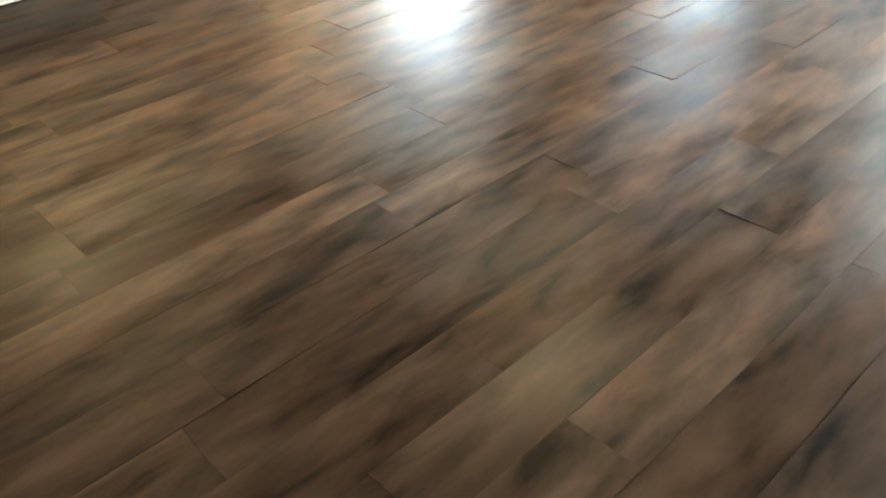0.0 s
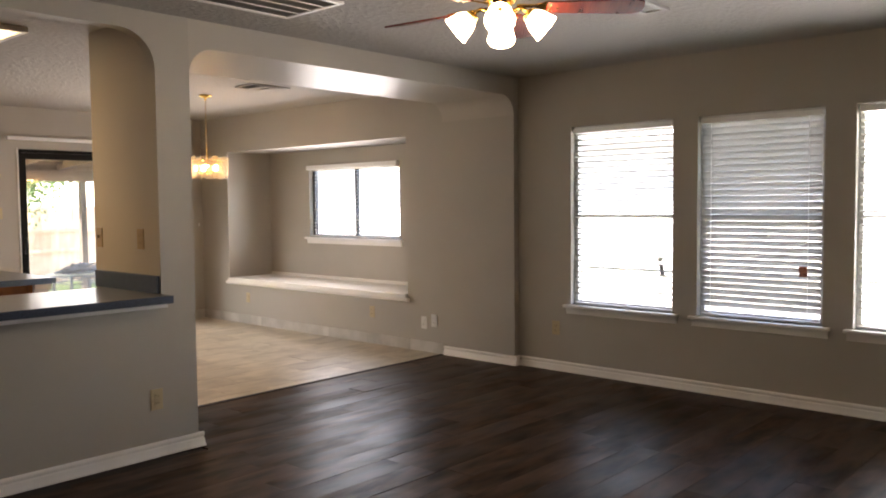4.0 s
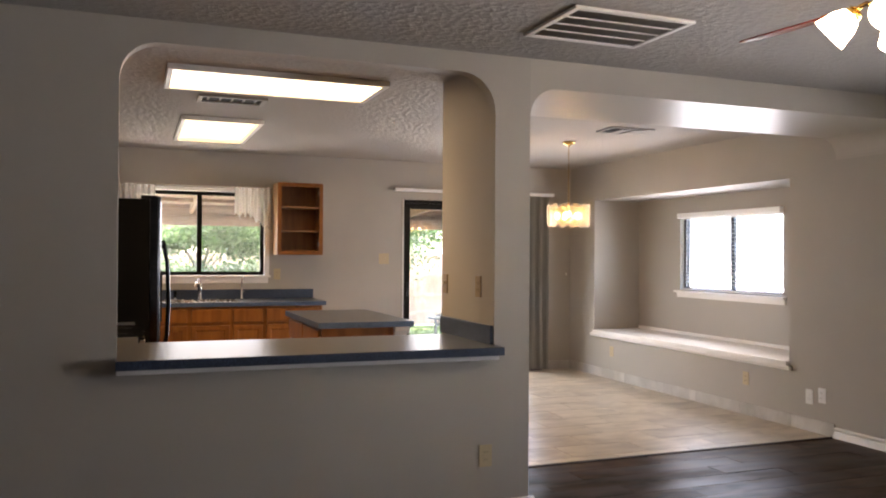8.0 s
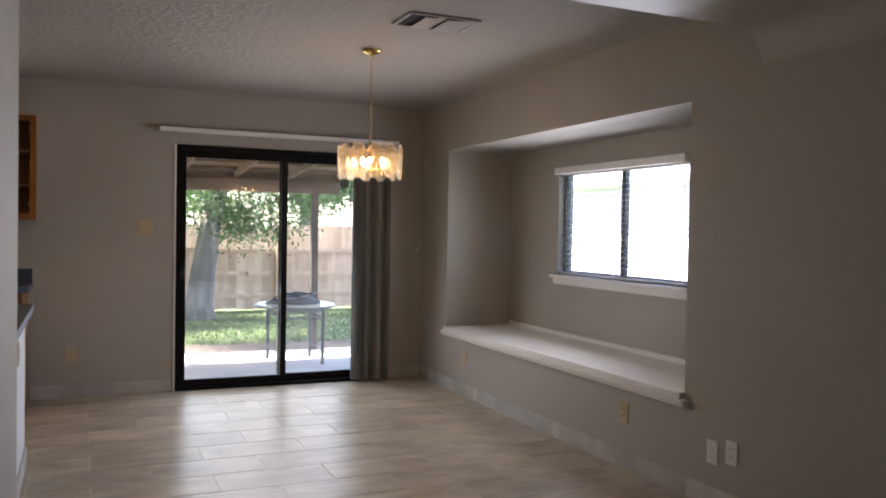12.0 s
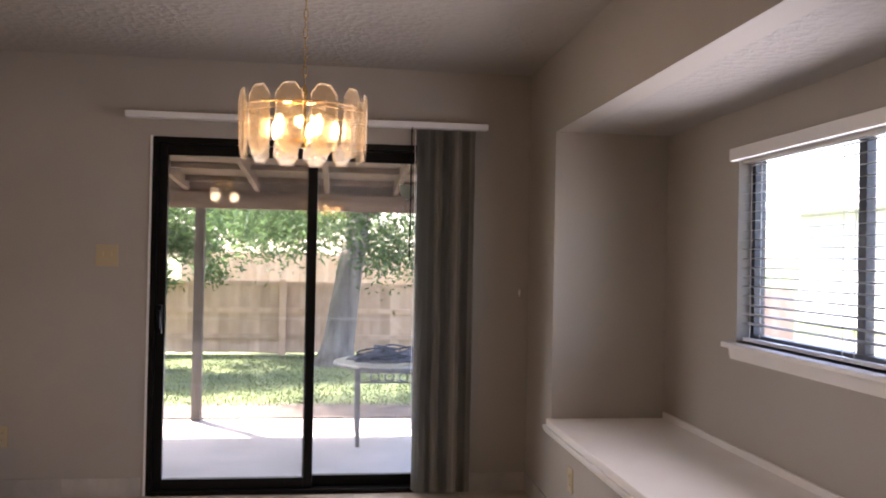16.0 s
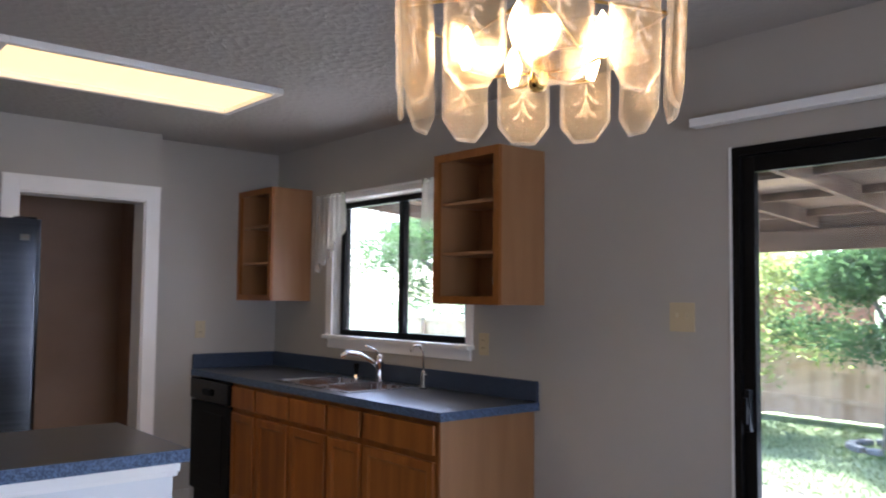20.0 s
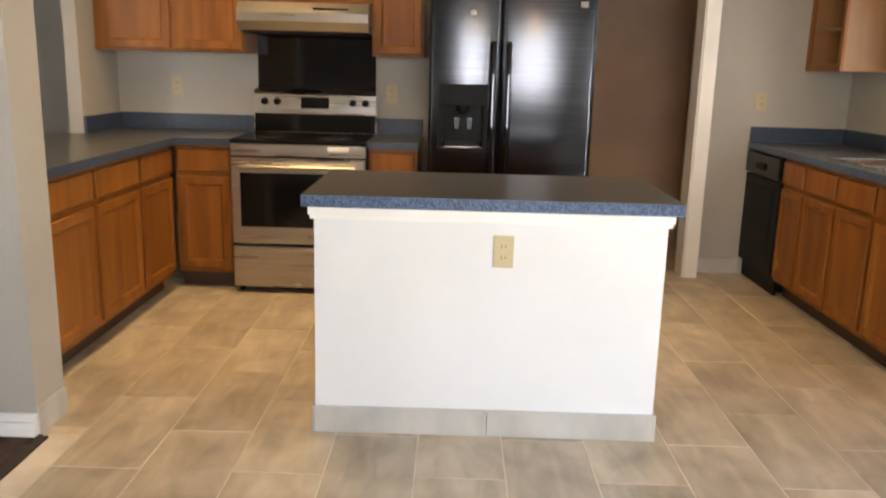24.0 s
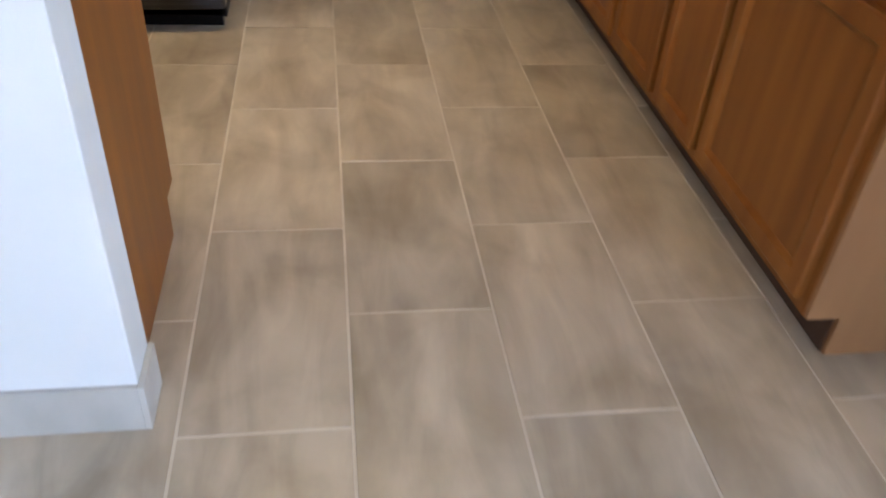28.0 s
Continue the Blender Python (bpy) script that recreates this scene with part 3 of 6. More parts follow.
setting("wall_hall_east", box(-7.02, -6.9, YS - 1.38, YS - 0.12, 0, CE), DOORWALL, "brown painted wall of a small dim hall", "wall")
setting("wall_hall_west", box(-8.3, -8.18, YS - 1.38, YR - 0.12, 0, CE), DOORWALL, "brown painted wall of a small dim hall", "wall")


# ---- trim ----
def base_profile(bm, along, a, b, at, out, h=0.08):
    """A moulded skirting board, flared at its foot, from a to b on the plane at; out: which way it faces."""
    shape = ((0.0, 0.0), (0.03, 0.0), (0.03, 0.005), (0.02, 0.026), (0.013, 0.045), (0.006, 0.049), (0.006, 0.056), (0.016, 0.06), (0.017, 0.068), (0.011, 0.077), (0.0, 0.08))
    add_prism(bm, [(at + out * d, z * h / 0.08) for d, z in shape], "y" if along == "y" else "x", a, b)


for name, runs in (("baseboard_pass_through", [("y", YSL, YP1 + 0.03, XA, 1)]), ("baseboard_pier", [("x", XP, XA, YP1, 1)]),
                   ("baseboard_return", [("x", XT, XA + 0.03, YB, -1), ("y", YB, YL, XA, 1)]), ("baseboard_living", [("x", XA + 0.03, XE, YL, -1)]),
                   ("baseboard_east", [("y", YSL, YL, XE, -1)]), ("baseboard_south", [("x", XA, XE, YSL, 1)])):
    bm = bmesh.new()
    for r in runs:
        base_profile(bm, *r)
    setting(name, bm, WHITE, "white painted moulded wooden baseboard", "baseboard")


def base_tiles(name, along, a, b, at, out, length=0.6):
    """A skirting of floor tiles set on edge, tile by tile."""
    strip = setting(name, box(*((at, at + out * 0.006, a, b) if along == "y" else (a, b, at, at + out * 0.006)), 0, 0.1), GROUT, "skirting of beige tiles set on edge", "baseboard")
    n = max(1, math.ceil((b - a) / length))
    for k in range(n):
        p, q = a + k * length + 0.001, min(b, a + (k + 1) * length) - 0.001
        bm = box(at, at + out * 0.011, p, q, 0, 0.102, 0.0015) if along == "y" else box(p, q, at, at + out * 0.011, 0, 0.102, 0.0015)
        part("tile", bm, BASETILE, strip)


base_tiles("base_tiles_bay", "x", XW, XT, YB, -1)
base_tiles("base_tiles_west", "y", 3.04, DY0 - 0.03, XW, 1)
base_tiles("base_tiles_corner", "y", DY1 + 0.02, YB, XW, 1)
base_tiles("base_tiles_pier", "y", YP0, YP1, XP, -1)
base_tiles("base_tiles_kitchen", "x", -8.28, CX0 - 0.092, YR, 1)
setting("floor_edge_strip", box(XT - 0.02, XT + 0.012, YP1 + 0.02, YB - 0.012, -0.004, 0.006, 0.002), UNDER, "dark edge strip between planks and tiles", "trim")

# casing of the doorway
bm = bmesh.new()
for x0, x1 in ((CX0 - 0.085, CX0 + 0.006), (CX1 - 0.006, CX1 + 0.085)):
    add_box(bm, x0, x1, YS, YS + 0.016, 0, CZ + 0.085, 0.004)
add_box(bm, CX0 + 0.006, CX1 - 0.006, YS, YS + 0.016, CZ - 0.006, CZ + 0.085, 0.004)
add_box(bm, CX0 - 0.085, CX1 + 0.085, YS, YS + 0.022, CZ + 0.07, CZ + 0.088)
for x0, x1 in ((CX0, CX0 + 0.015), (CX1 - 0.015, CX1)):
    add_box(bm, x0, x1, YR, YS + 0.001, 0, CZ)
add_box(bm, CX0 + 0.015, CX1 - 0.015, YR, YS + 0.001, CZ - 0.015, CZ)
setting("door_casing", bm, WHITE, "white painted casing round an open doorway", "trim")

# window seat
seat = empty("window_seat", (NX0 + NX1) / 2, YB, NZ0, "white painted window-seat shelf built into the niche", "window seat", kind="structure")
here(part("shelf", box(NX0 + 0.004, NX1 - 0.004, YB - 0.03, YN, NZ0, NZ0 + 0.038, 0.006), WHITE), seat)
here(part("nosing", prism([(YB - 0.028, NZ0 - 0.036), (YB - 0.004, NZ0 - 0.036), (YB - 0.004, NZ0), (YB - 0.04, NZ0), (YB - 0.04, NZ0 - 0.012), (YB - 0.034, NZ0 - 0.024)], "x", NX0 - 0.03, NX1 + 0.03), WHITE), seat)
here(part("back_trim", box(NX0 + 0.01, NX1 - 0.01, YN - 0.016, YN, NZ0 + 0.038, NZ0 + 0.07, 0.004), WHITE), seat)


# ---- windows ----
def slat_mesh(w, depth=0.026, tilt=0.0):
    bm = bmesh.new()
    n = 4
    c, s = math.cos(tilt), math.sin(tilt)
    rows = []
    for k in range(n + 1):
        u = (k / n - 0.5) * depth
        v = 0.003 * (1 - (2 * k / n - 1) ** 2)
        rows.append([bm.verts.new((x, u * c - v * s, u * s + v * c)) for x in (-w / 2, w / 2)])
    for a, b in zip(rows, rows[1:]):
        bm.faces.new((a[0], a[1], b[1], b[0]))
    r = bmesh.ops.solidify(bm, geom=bm.faces[:], thickness=0.0012)
    return bm


def blinds(name, xc, y, z0, z1, w, tilt, label, valance=0.05, step=0.0235, depth=0.026):
    """A horizontal blind: headrail, slats one by one, bottom rail, cords, wand."""
    th = empty(name, xc, y, z0, label, "window blind", "horizontal window blinds")
    part("headrail", box(-w / 2, w / 2, -0.02, 0.02, z1 - z0 - valance, z1 - z0 - 0.014, 0.004), WPLAST, th)
    me = None
    n = int((z1 - z0 - valance - 0.03) / step)
    for k in range(n):
        if me is None:
            ob = part("slat", slat_mesh(w - 0.01, depth, tilt), BLIND, th)
            me = ob.data
        else:
            ob = new("slat", me)
            ob.parent = th
        ob.location = (0, 0, z1 - z0 - valance - 0.012 - k * step)
    part("bottom_rail", box(-w / 2 + 0.005, w / 2 - 0.005, -0.012, 0.012, 0.004, 0.02, 0.003), WPLAST, th)
    for x in (-w * 0.4, w * 0.4) if w < 1.2 else (-w * 0.44, -0.02, w * 0.44):
        part("cord", boxes((x - 0.0015, x + 0.0015, -depth / 2 - 0.001, -depth / 2 + 0.001, 0.01, z1 - z0 - valance), (x - 0.0015, x + 0.0015, depth / 2 - 0.001, depth / 2 + 0.001, 0.01, z1 - z0 - valance)), WPLAST, th)
    return th


def frame_window(name, x0, x1, y, z0, z1, material, label, style):
    """A window in a wall that faces -y: frame, sashes, panes, sill and apron."""
    th = empty(name, (x0 + x1) / 2, y, z0, label, "window", kind="structure")
    w, h = (x1 - x0) / 2, z1 - z0
    f = 0.035
    part("window_frame", boxes((-w, -w + f, 0.06, 0.11, 0, h), (w - f, w, 0.06, 0.11, 0, h), (-w + f, w - f, 0.06, 0.11, 0, f), (-w + f, w - f, 0.06, 0.11, h - f, h)), material, th)
    if style == "hung":
        part("meeting_rail", box(-w + f, w - f, 0.062, 0.1, h * 0.5 - 0.014, h * 0.5 + 0.014, 0.003), material, th)
        panes = ((-w + f, w - f, f, h * 0.5 - 0.014), (-w + f, w - f, h * 0.5 + 0.014, h - f))
    else:
        part("meeting_stile", box(-0.022, 0.022, 0.062, 0.1, f, h - f, 0.003), material, th)
        panes = ((-w + f, -0.022, f, h - f), (0.022, w - f, f, h - f))
    for a, b, c, d in panes:
        ob = part("pane", box(a, b, 0.082, 0.086, c, d), GLASS, th)
        ob.visible_shadow = False
    part("window_sill", box(-w - 0.05, w + 0.05, -0.05, 0.06, -0.024, 0.0, 0.006), WHITE, th)
    part("apron", prism([(-0.012, -0.075), (0.0, -0.075), (0.0, -0.024), (-0.022, -0.024), (-0.018, -0.04)], "x", -w - 0.035, w + 0.035), WHITE, th)
    return th


for k, (a, b) in enumerate(LW):
    frame_window(f"window_{k + 1}", a, b, YL, LZ0, LZ1, ALUM, "tall pale-framed living-room window with a white sill", "hung")
    blinds("window_blind", (a + b) / 2, YL + 0.03, LZ0 + 0.003, LZ1 - 0.004, b - a - 0.03, radians((-19, -58, -18)[k]),
           ("white horizontal blind, slats open, on a tall window", "white horizontal blind, slats nearly closed, on a tall window", "white horizontal blind, slats open, on a tall window")[k], step=0.044, depth=0.05)
frame_window("window_4", BWX0, BWX1, YN, BWZ0, BWZ1, SLATE, "wide dark-framed sliding window above the window seat", "slide")
blinds("window_blind", (BWX0 + BWX1) / 2, YN + 0.03, BWZ0 + 0.003, BWZ1 - 0.003, BWX1 - BWX0 - 0.02, radians(6), "white horizontal blind, slats open flat, above the window seat", step=0.04, depth=0.045)
tagged(part("blind_valance", box(BWX0 - 0.004, BWX1 + 0.004, YN - 0.045, YN, BWZ1 - 0.042, BWZ1 + 0.012, 0.005), WPLAST), "white plastic valance over the niche window's blind", "valance")

tagged(part("window_tag", box(-1.748, -1.695, YL + 0.0, YL + 0.002, 0.875, 0.945), TAGM), "small red-brown paper tag stuck on a window blind", "tag")
for z, r in ((0.95, 8), (0.89, -12), (0.85, 5)):
    ob = tagged(part("window_sticker", box(-0.02, 0.02, -0.001, 0.001, -0.022, 0.022), GRAYTAG), "small gray worn sticker on the window glass", "sticker", "gray window stickers")
    ob.matrix_basis = pose(-2.785 + (0.93 - z) * 0.2, YL + 0.075, z, 0, r, 0)

# sink window, in the wall that faces +x
th = empty("window_5", XW, (KY0 + KY1) / 2, KZ0, "dark-framed sliding window above the sink with a white sill", "window", kind="structure")
w, h, f = (KY1 - KY0) / 2, KZ1 - KZ0, 0.035
part("window_frame", boxes((-0.11, -0.06, -w, -w + f, 0, h), (-0.11, -0.06, w - f, w, 0, h), (-0.11, -0.06, -w + f, w - f, 0, f), (-0.11, -0.06, -w + f, w - f, h - f, h)), BRONZE, th)
part("meeting_stile", box(-0.1, -0.055, -0.025, 0.022, f, h - f, 0.003), BRONZE, th)
for a, b in ((-w + f, -0.025), (0.022, w - f)):
    ob = part("pane", box(-0.086, -0.082, a, b, f, h - f), HAZY, th)
    ob.visible_shadow = False
part("window_sill", box(-0.06, 0.05, -w - 0.06, w + 0.06, -0.025, 0.0, 0.006), WHITE, th)
part("apron", box(0.0, 0.014, -w - 0.04, w + 0.04, -0.085, -0.025, 0.004), WHITE, th)
part("side_casing", boxes((0.0, 0.012, -w - 0.07, -w, 0, h + 0.06), (0.0, 0.012, w, w + 0.05, 0, h + 0.06), (0.0, 0.012, -w, w, h, h + 0.06)), WHITE, th)

# lace valance: rod, centre swag and side tails of gathered cloth
cur = empty("lace_curtain", XW + 0.05, (KY0 + KY1) / 2, KZ1, "sheer white lace valance with side tails over the sink window", "curtain")
part("curtain_rod", tube([(0, -0.78, 0.035), (0, 0.70, 0.035)], 0.007), WPLAST, cur)


def gathered(y0, y1, ztop, zbot, folds, amp):
    """Gathered cloth; zbot: a function of 0..1 along its width."""
    bm = bmesh.new()
    nu, nv = folds * 6, 10
    grid = []
    for i in range(nu + 1):
        u = i / nu
        row = []
        for j in range(nv + 1):
            v = j / nv
            z = ztop + (zbot(u) - ztop) * v
            row.append(bm.verts.new((0.012 + amp * (0.4 + 0.6 * v) * math.sin(u * folds * 2 * math.pi + 0.6 * math.sin(3 * u)), y0 + (y1 - y0) * u + 0.008 * v * math.sin(9 * u), z)))
        grid.append(row)
    for i in range(nu):
        for j in range(nv):
            bm.faces.new((grid[i][j], grid[i + 1][j], grid[i + 1][j + 1], grid[i][j + 1]))
    return bm


part("roller", box(-0.03, 0.0, -0.5, 0.36, -0.0, 0.05, 0.01), WPLAST, cur, "cream rolled shade")
part("side_drape", gathered(-0.8, -0.44, 0.05, lambda u: -0.48 + 0.3 * u + 0.02 * math.sin(u * 40), 6, 0.018), LACE, cur, smooth=True)
part("side_drape", gathered(0.34, 0.73, 0.05, lambda u: -0.24 - 0.28 * max(0, u - 0.4) + 0.02 * math.sin(u * 40), 6, 0.018), LACE, cur, smooth=True)

# ---- patio door ----
dr = empty("door_1", XW, (DY0 + DY1) / 2, 0, "black-framed sliding glass patio door", "patio door", kind="structure")
w, h, f = (DY1 - DY0) / 2, DZ1, 0.05
part("door_frame", boxes((-0.12, 0.012, -w, -w + 0.03, 0, h), (-0.12, 0.012, w - 0.03, w, 0, h), (-0.12, 0.012, -w + 0.03, w - 0.03, h - 0.035, h), (-0.12, 0.02, -w + 0.03, w - 0.03, 0, 0.025)), BRONZE, dr)
for nm, a, b, x in (("sliding_panel", -w + 0.03, 0.03, -0.03), ("fixed_panel", -0.03, w - 0.03, -0.075)):
    p = part(nm, boxes((x - 0.018, x + 0.018, a, a + f, 0.025, h - 0.035), (x - 0.018, x + 0.018, b - f, b, 0.025, h - 0.035), (x - 0.018, x + 0.018, a + f, b - f, 0.025, 0.085), (x - 0.018, x + 0.018, a + f, b - f, h - 0.1, h - 0.035), bevel=0.003), BRONZE, dr)
    g = part("glass", box(x - 0.003, x + 0.003, a + f, b - f, 0.085, h - 0.1), GLASS if nm == "sliding_panel" else VEILED, p)
    g.visible_shadow = False
part("door_handle", boxes((-0.012, 0.018, -w + 0.042, -w + 0.068, 0.9, 1.06), (0.012, 0.035, -w + 0.046, -w + 0.064, 0.93, 1.03), bevel=0.004), BLACK, dr, "black pull handle")
part("edge_trim", box(0.0, 0.01, -w - 0.014, -w, 0.0, h + 0.004), WPLAST, dr, "white edge strip")
part("threshold", box(-0.14, 0.03, -w, w, -0.02, 0.0), STEEL, dr)

tagged(part("door_decal", prism([(5.468, 1.782), (5.49, 1.776), (5.51, 1.786), (5.53, 1.776), (5.552, 1.782), (5.55, 1.73), (5.535, 1.705), (5.51, 1.69), (5.485, 1.705), (5.47, 1.73)], "x", XW - 0.0722, XW - 0.0702), DECAL), "gray-green shield-shaped decal on the patio door glass", "decal")

ck = empty("cord_cleat", XW, 6.18, 1.155, "small white cord cleat screwed to the wall beside the blind", "cleat")
part("base", box(0.0, 0.006, -0.005, 0.005, -0.014, 0.014, 0.001), WPLAST, ck)
part("horn", tube([(0.005, 0, -0.02), (0.014, 0, -0.012), (0.014, 0, 0.012), (0.005, 0, 0.02)], 0.003, 6), WPLAST, ck)

vb = empty("vertical_blind", XW + 0.07, 5.0, 0.04, "gray vertical blind drawn aside beside the patio door", "vertical blind")
part("headrail", boxes((-0.03, 0.03, -1.05, 0.96, 2.05, 2.085), (-0.07, -0.02, -0.9, -0.87, 2.06, 2.08), (-0.07, -0.02, 0.8, 0.83, 2.06, 2.08), bevel=0.004), WPLAST, vb, "white headrail")
me = None
for k in range(23):
    y = 0.572 + k * 0.0134
    if me is None:
        bm = bmesh.new()
        r = [[bm.verts.new((0.005 * (1 - (2 * i / 4 - 1) ** 2) - 0.044 * 0 + 0.0, (i / 4 - 0.5) * 0.088, z)) for i in range(5)] for z in (0.0, 2.06)]
        for i in range(4):
            bm.faces.new((r[0][i], r[0][i + 1], r[1][i + 1], r[1][i]))
        bmesh.ops.solidify(bm, geom=bm.faces[:], thickness=0.0012)
        ob = part("vane", bm, VBLIND, vb)
        me = ob.data
    else:
        ob = new("vane", me)
        ob.parent = vb
    ob.matrix_basis = pose(random.uniform(-0.002, 0.002), y, -0.02, 0, 0, -72 + random.uniform(-6, 6))
part("wand", tube([(0.03, 0.52, 2.05), (0.032, 0.518, 1.3)], 0.004, 8), BLACK, vb, "dark tilt wand")
part("pull_cord", tube([(0.02, 0.54, 2.05), (0.021, 0.545, 1.2), (0.02, 0.54, 0.55)], 0.002, 6), WPLAST, vb)

# ---- outlets and switches ----
def plate(x, y, z, facing, kind, label="almond plastic wall outlet", material=None, w=0.072, h=0.116, gangs=1):
    """A wall plate on a wall; facing: degrees about z that turn its face from -y."""
    material = material or ALMOND
    th = empty("wall_switch" if kind == "switch" else "wall_outlet", x, y, z, label, "switch" if kind == "switch" else "outlet", "wall plates")
    th.rotation_euler = (0, 0, radians(facing))
    w = w + 0.046 * (gangs - 1)
    part("cover_plate", box(-w / 2, w / 2, -0.006, 0, -h / 2, h / 2, 0.002), material, th)
    for g in range(gangs):
        cx = (g - (gangs - 1) / 2) * 0.046
        if kind == "switch":
            part("toggle", box(cx - 0.005, cx + 0.005, -0.02, -0.006, -0.004, 0.016, 0.002), material, th)
        else:
            for dz in (-0.02, 0.02):
                s = part("socket", box(cx - 0.016, cx + 0.016, -0.0085, -0.006, dz - 0.014, dz + 0.014, 0.002), material, th)
                part("slots", boxes((cx - 0.008, cx - 0.0055, -0.0092, -0.0085, dz - 0.005, dz + 0.006), (cx + 0.0055, cx + 0.008, -0.0092, -0.0085, dz - 0.005, dz + 0.006)), ALMOND2, s)
        for dz in ((0.0,) if kind != "switch" else (0.031, -0.031)):
            part("screw", box(cx - 0.003, cx + 0.003, -0.0075, -0.006, dz - 0.003, dz + 0.003), material, th)
    return th


plate(XA, 2.953, 0.318, 90, "outlet", "almond wall outlet on the pass-through half wall")
plate(-4.775, YP0, 1.20, 0, "switch", "almond light switch on the pier above the counter, darkened as in shade", ALMONDSHADE)
plate(-4.27, YP0, 1.20, 0, "outlet", "almond wall outlet on the pier above the counter, darkened as in shade", ALMONDSHADE)
plate(-7.96, YB, 0.309, 0, "outlet", "almond wall outlet under the window seat")
plate(-5.832, YB, 0.316, 0, "outlet", "almond wall outlet under the window seat")
plate(-5.118, YB, 0.272, 0, "outlet", "white wall jack plate beside the dining floor's edge", WPLAST)
plate(-4.99, YB, 0.30, 0, "outlet", "white wall jack plate beside the dining floor's edge", WPLAST)
plate(-3.68, YL, 0.352, 0, "outlet", "almond wall outlet beside the living-room windows")
plate(XW, 3.85, 1.33, 90, "switch", "almond double light switch beside the patio door", gangs=2, h=0.12)
plate(XW, 3.32, 0.335, 90, "outlet", "almond wall outlet low on the wall beside the patio door")
plate(XW, 2.66, 1.16, 90, "outlet", "almond wall outlet under the open wall cabinet")
plate(-4.52, YS, 1.175, 180, "outlet", "almond wall outlet above the counter's backsplash")
plate(-5.90, YS, 1.155, 180, "outlet", "almond wall outlet between range and refrigerator")
plate(-8.325, YR, 1.167, 180, "outlet", "almond wall outlet beside the doorway")

# ---- kitchen ----
def routed_frame(x0, x1, z0, z1, profile):
    """A rectangular frame swept from a profile of (inset, y) steps, rounded outside and routed inside."""
    bm = bmesh.new()
    loops = [[bm.verts.new((x, y, z)) for x, z in ((x0 + s, z0 + s), (x1 - s, z0 + s), (x1 - s, z1 - s), (x0 + s, z1 - s))] for s, y in profile]
    for p, q in zip(loops, loops[1:] + loops[:1]):
        for k in range(4):
            bm.faces.new((p[k], p[(k + 1) % 4], q[(k + 1) % 4], q[k]))
    bmesh.ops.recalc_face_normals(bm, faces=bm.faces)
    return bm


def shaker(bm_x0, bm_x1, z0, z1, name, parent, face, arch=False):
    """A framed door or a drawer front on the plane y = face, in its thing's own axes (front towards -y)."""
    x0, x1 = bm_x0 + 0.004, bm_x1 - 0.004
    r = 0.055
    if z1 - z0 < 0.2:
        return part(name, prism([(x0, z0), (x1, z0), (x1, z1), (x0, z1)], "y", face - 0.02, face), OAK, parent)
    d = part(name, routed_frame(x0, x1, z0, z1, [(0, face), (0, face - 0.015), (0.002, face - 0.0185), (0.005, face - 0.02), (r - 0.013, face - 0.02), (r - 0.01, face - 0.017), (r - 0.004, face - 0.0135), (r, face - 0.012), (r, face)]), OAK, parent)
    part("panel", box(x0 + r - 0.004, x1 - r + 0.004, face - 0.011, face - 0.003, z0 + r - 0.004, z1 - r + 0.004), OAK, d)
    return d


def drawer_front(x0, x1, z0, z1, parent, face):
    return part("drawer_front", box(x0 + 0.004, x1 - 0.004, face - 0.02, face, z0, z1, 0.006), OAK, parent)


def base_unit(x, y, turn, width, label, splits, depth=0.6, top=0.86, drawers=True, end=None):
    """A base cabinet: its back stands at (x, y), its front faces -y before the turn. splits: door widths from its left."""
    th = empty("base_cabinet", x, y, 0, label, "base cabinet", "kitchen base cabinets")
    th.rotation_euler = (0, 0, radians(turn))
    part("body", box(0, width, -depth, -0.004, 0.1, top), OAK, th)
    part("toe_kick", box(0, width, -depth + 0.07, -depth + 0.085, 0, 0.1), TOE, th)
    u = 0.0
    for s in splits:
        if drawers:
            drawer_front(u + 0.014, u + s - 0.014, top - 0.155, top - 0.025, th, -depth)
        shaker(u + 0.014, u + s - 0.014, 0.13, top - (0.185 if drawers else 0.025), "door", th, -depth)
        u += s
    if end is not None:
        part("end_panel", boxes((end, end + 0.012, -depth + 0.002, -0.004, 0.1, top), (end, end + 0.012, -depth + 0.075, -0.004, 0.0, 0.1)), MAPLE, th, "light maple end panel")
    return th


CT = 0.90     # worktops
# sink run: against the patio-door wall, fronts towards +x; turned so that its own x runs along +y
base_unit(XW, 1.01, 90, 0.32, "honey oak base cabinet with drawer and door beside the dishwasher", [0.32])
base_unit(XW, 1.33, 90, 0.79, "honey oak sink base cabinet with two framed doors", [0.395, 0.395])
base_unit(XW, 2.12, 90, 0.89, "honey oak base cabinet with drawers, two doors and a maple end", [0.32, 0.57], end=0.89)

dw = empty("dishwasher", XW + 0.3, 0.72, 0, "black dishwasher under the end of the sink counter", "dishwasher")
part("body", box(-0.29, 0.27, -0.286, 0.286, 0.02, 0.85), BLACK, dw)
part("door", box(0.27, 0.325, -0.284, 0.286, 0.12, 0.70, 0.008), BLACK, dw)
part("control_panel", box(0.27, 0.335, -0.284, 0.286, 0.71, 0.845, 0.008), BLACKG, dw)
part("latch", box(0.335, 0.35, -0.06, 0.06, 0.75, 0.79, 0.004), BLACK, dw)
part("door_panel", box(0.325, 0.329, -0.2, 0.2, 0.2, 0.64, 0.003), BLACK, dw)
part("kick_plate", box(0.27, 0.29, -0.284, 0.286, 0.0, 0.11), BLACK, dw)

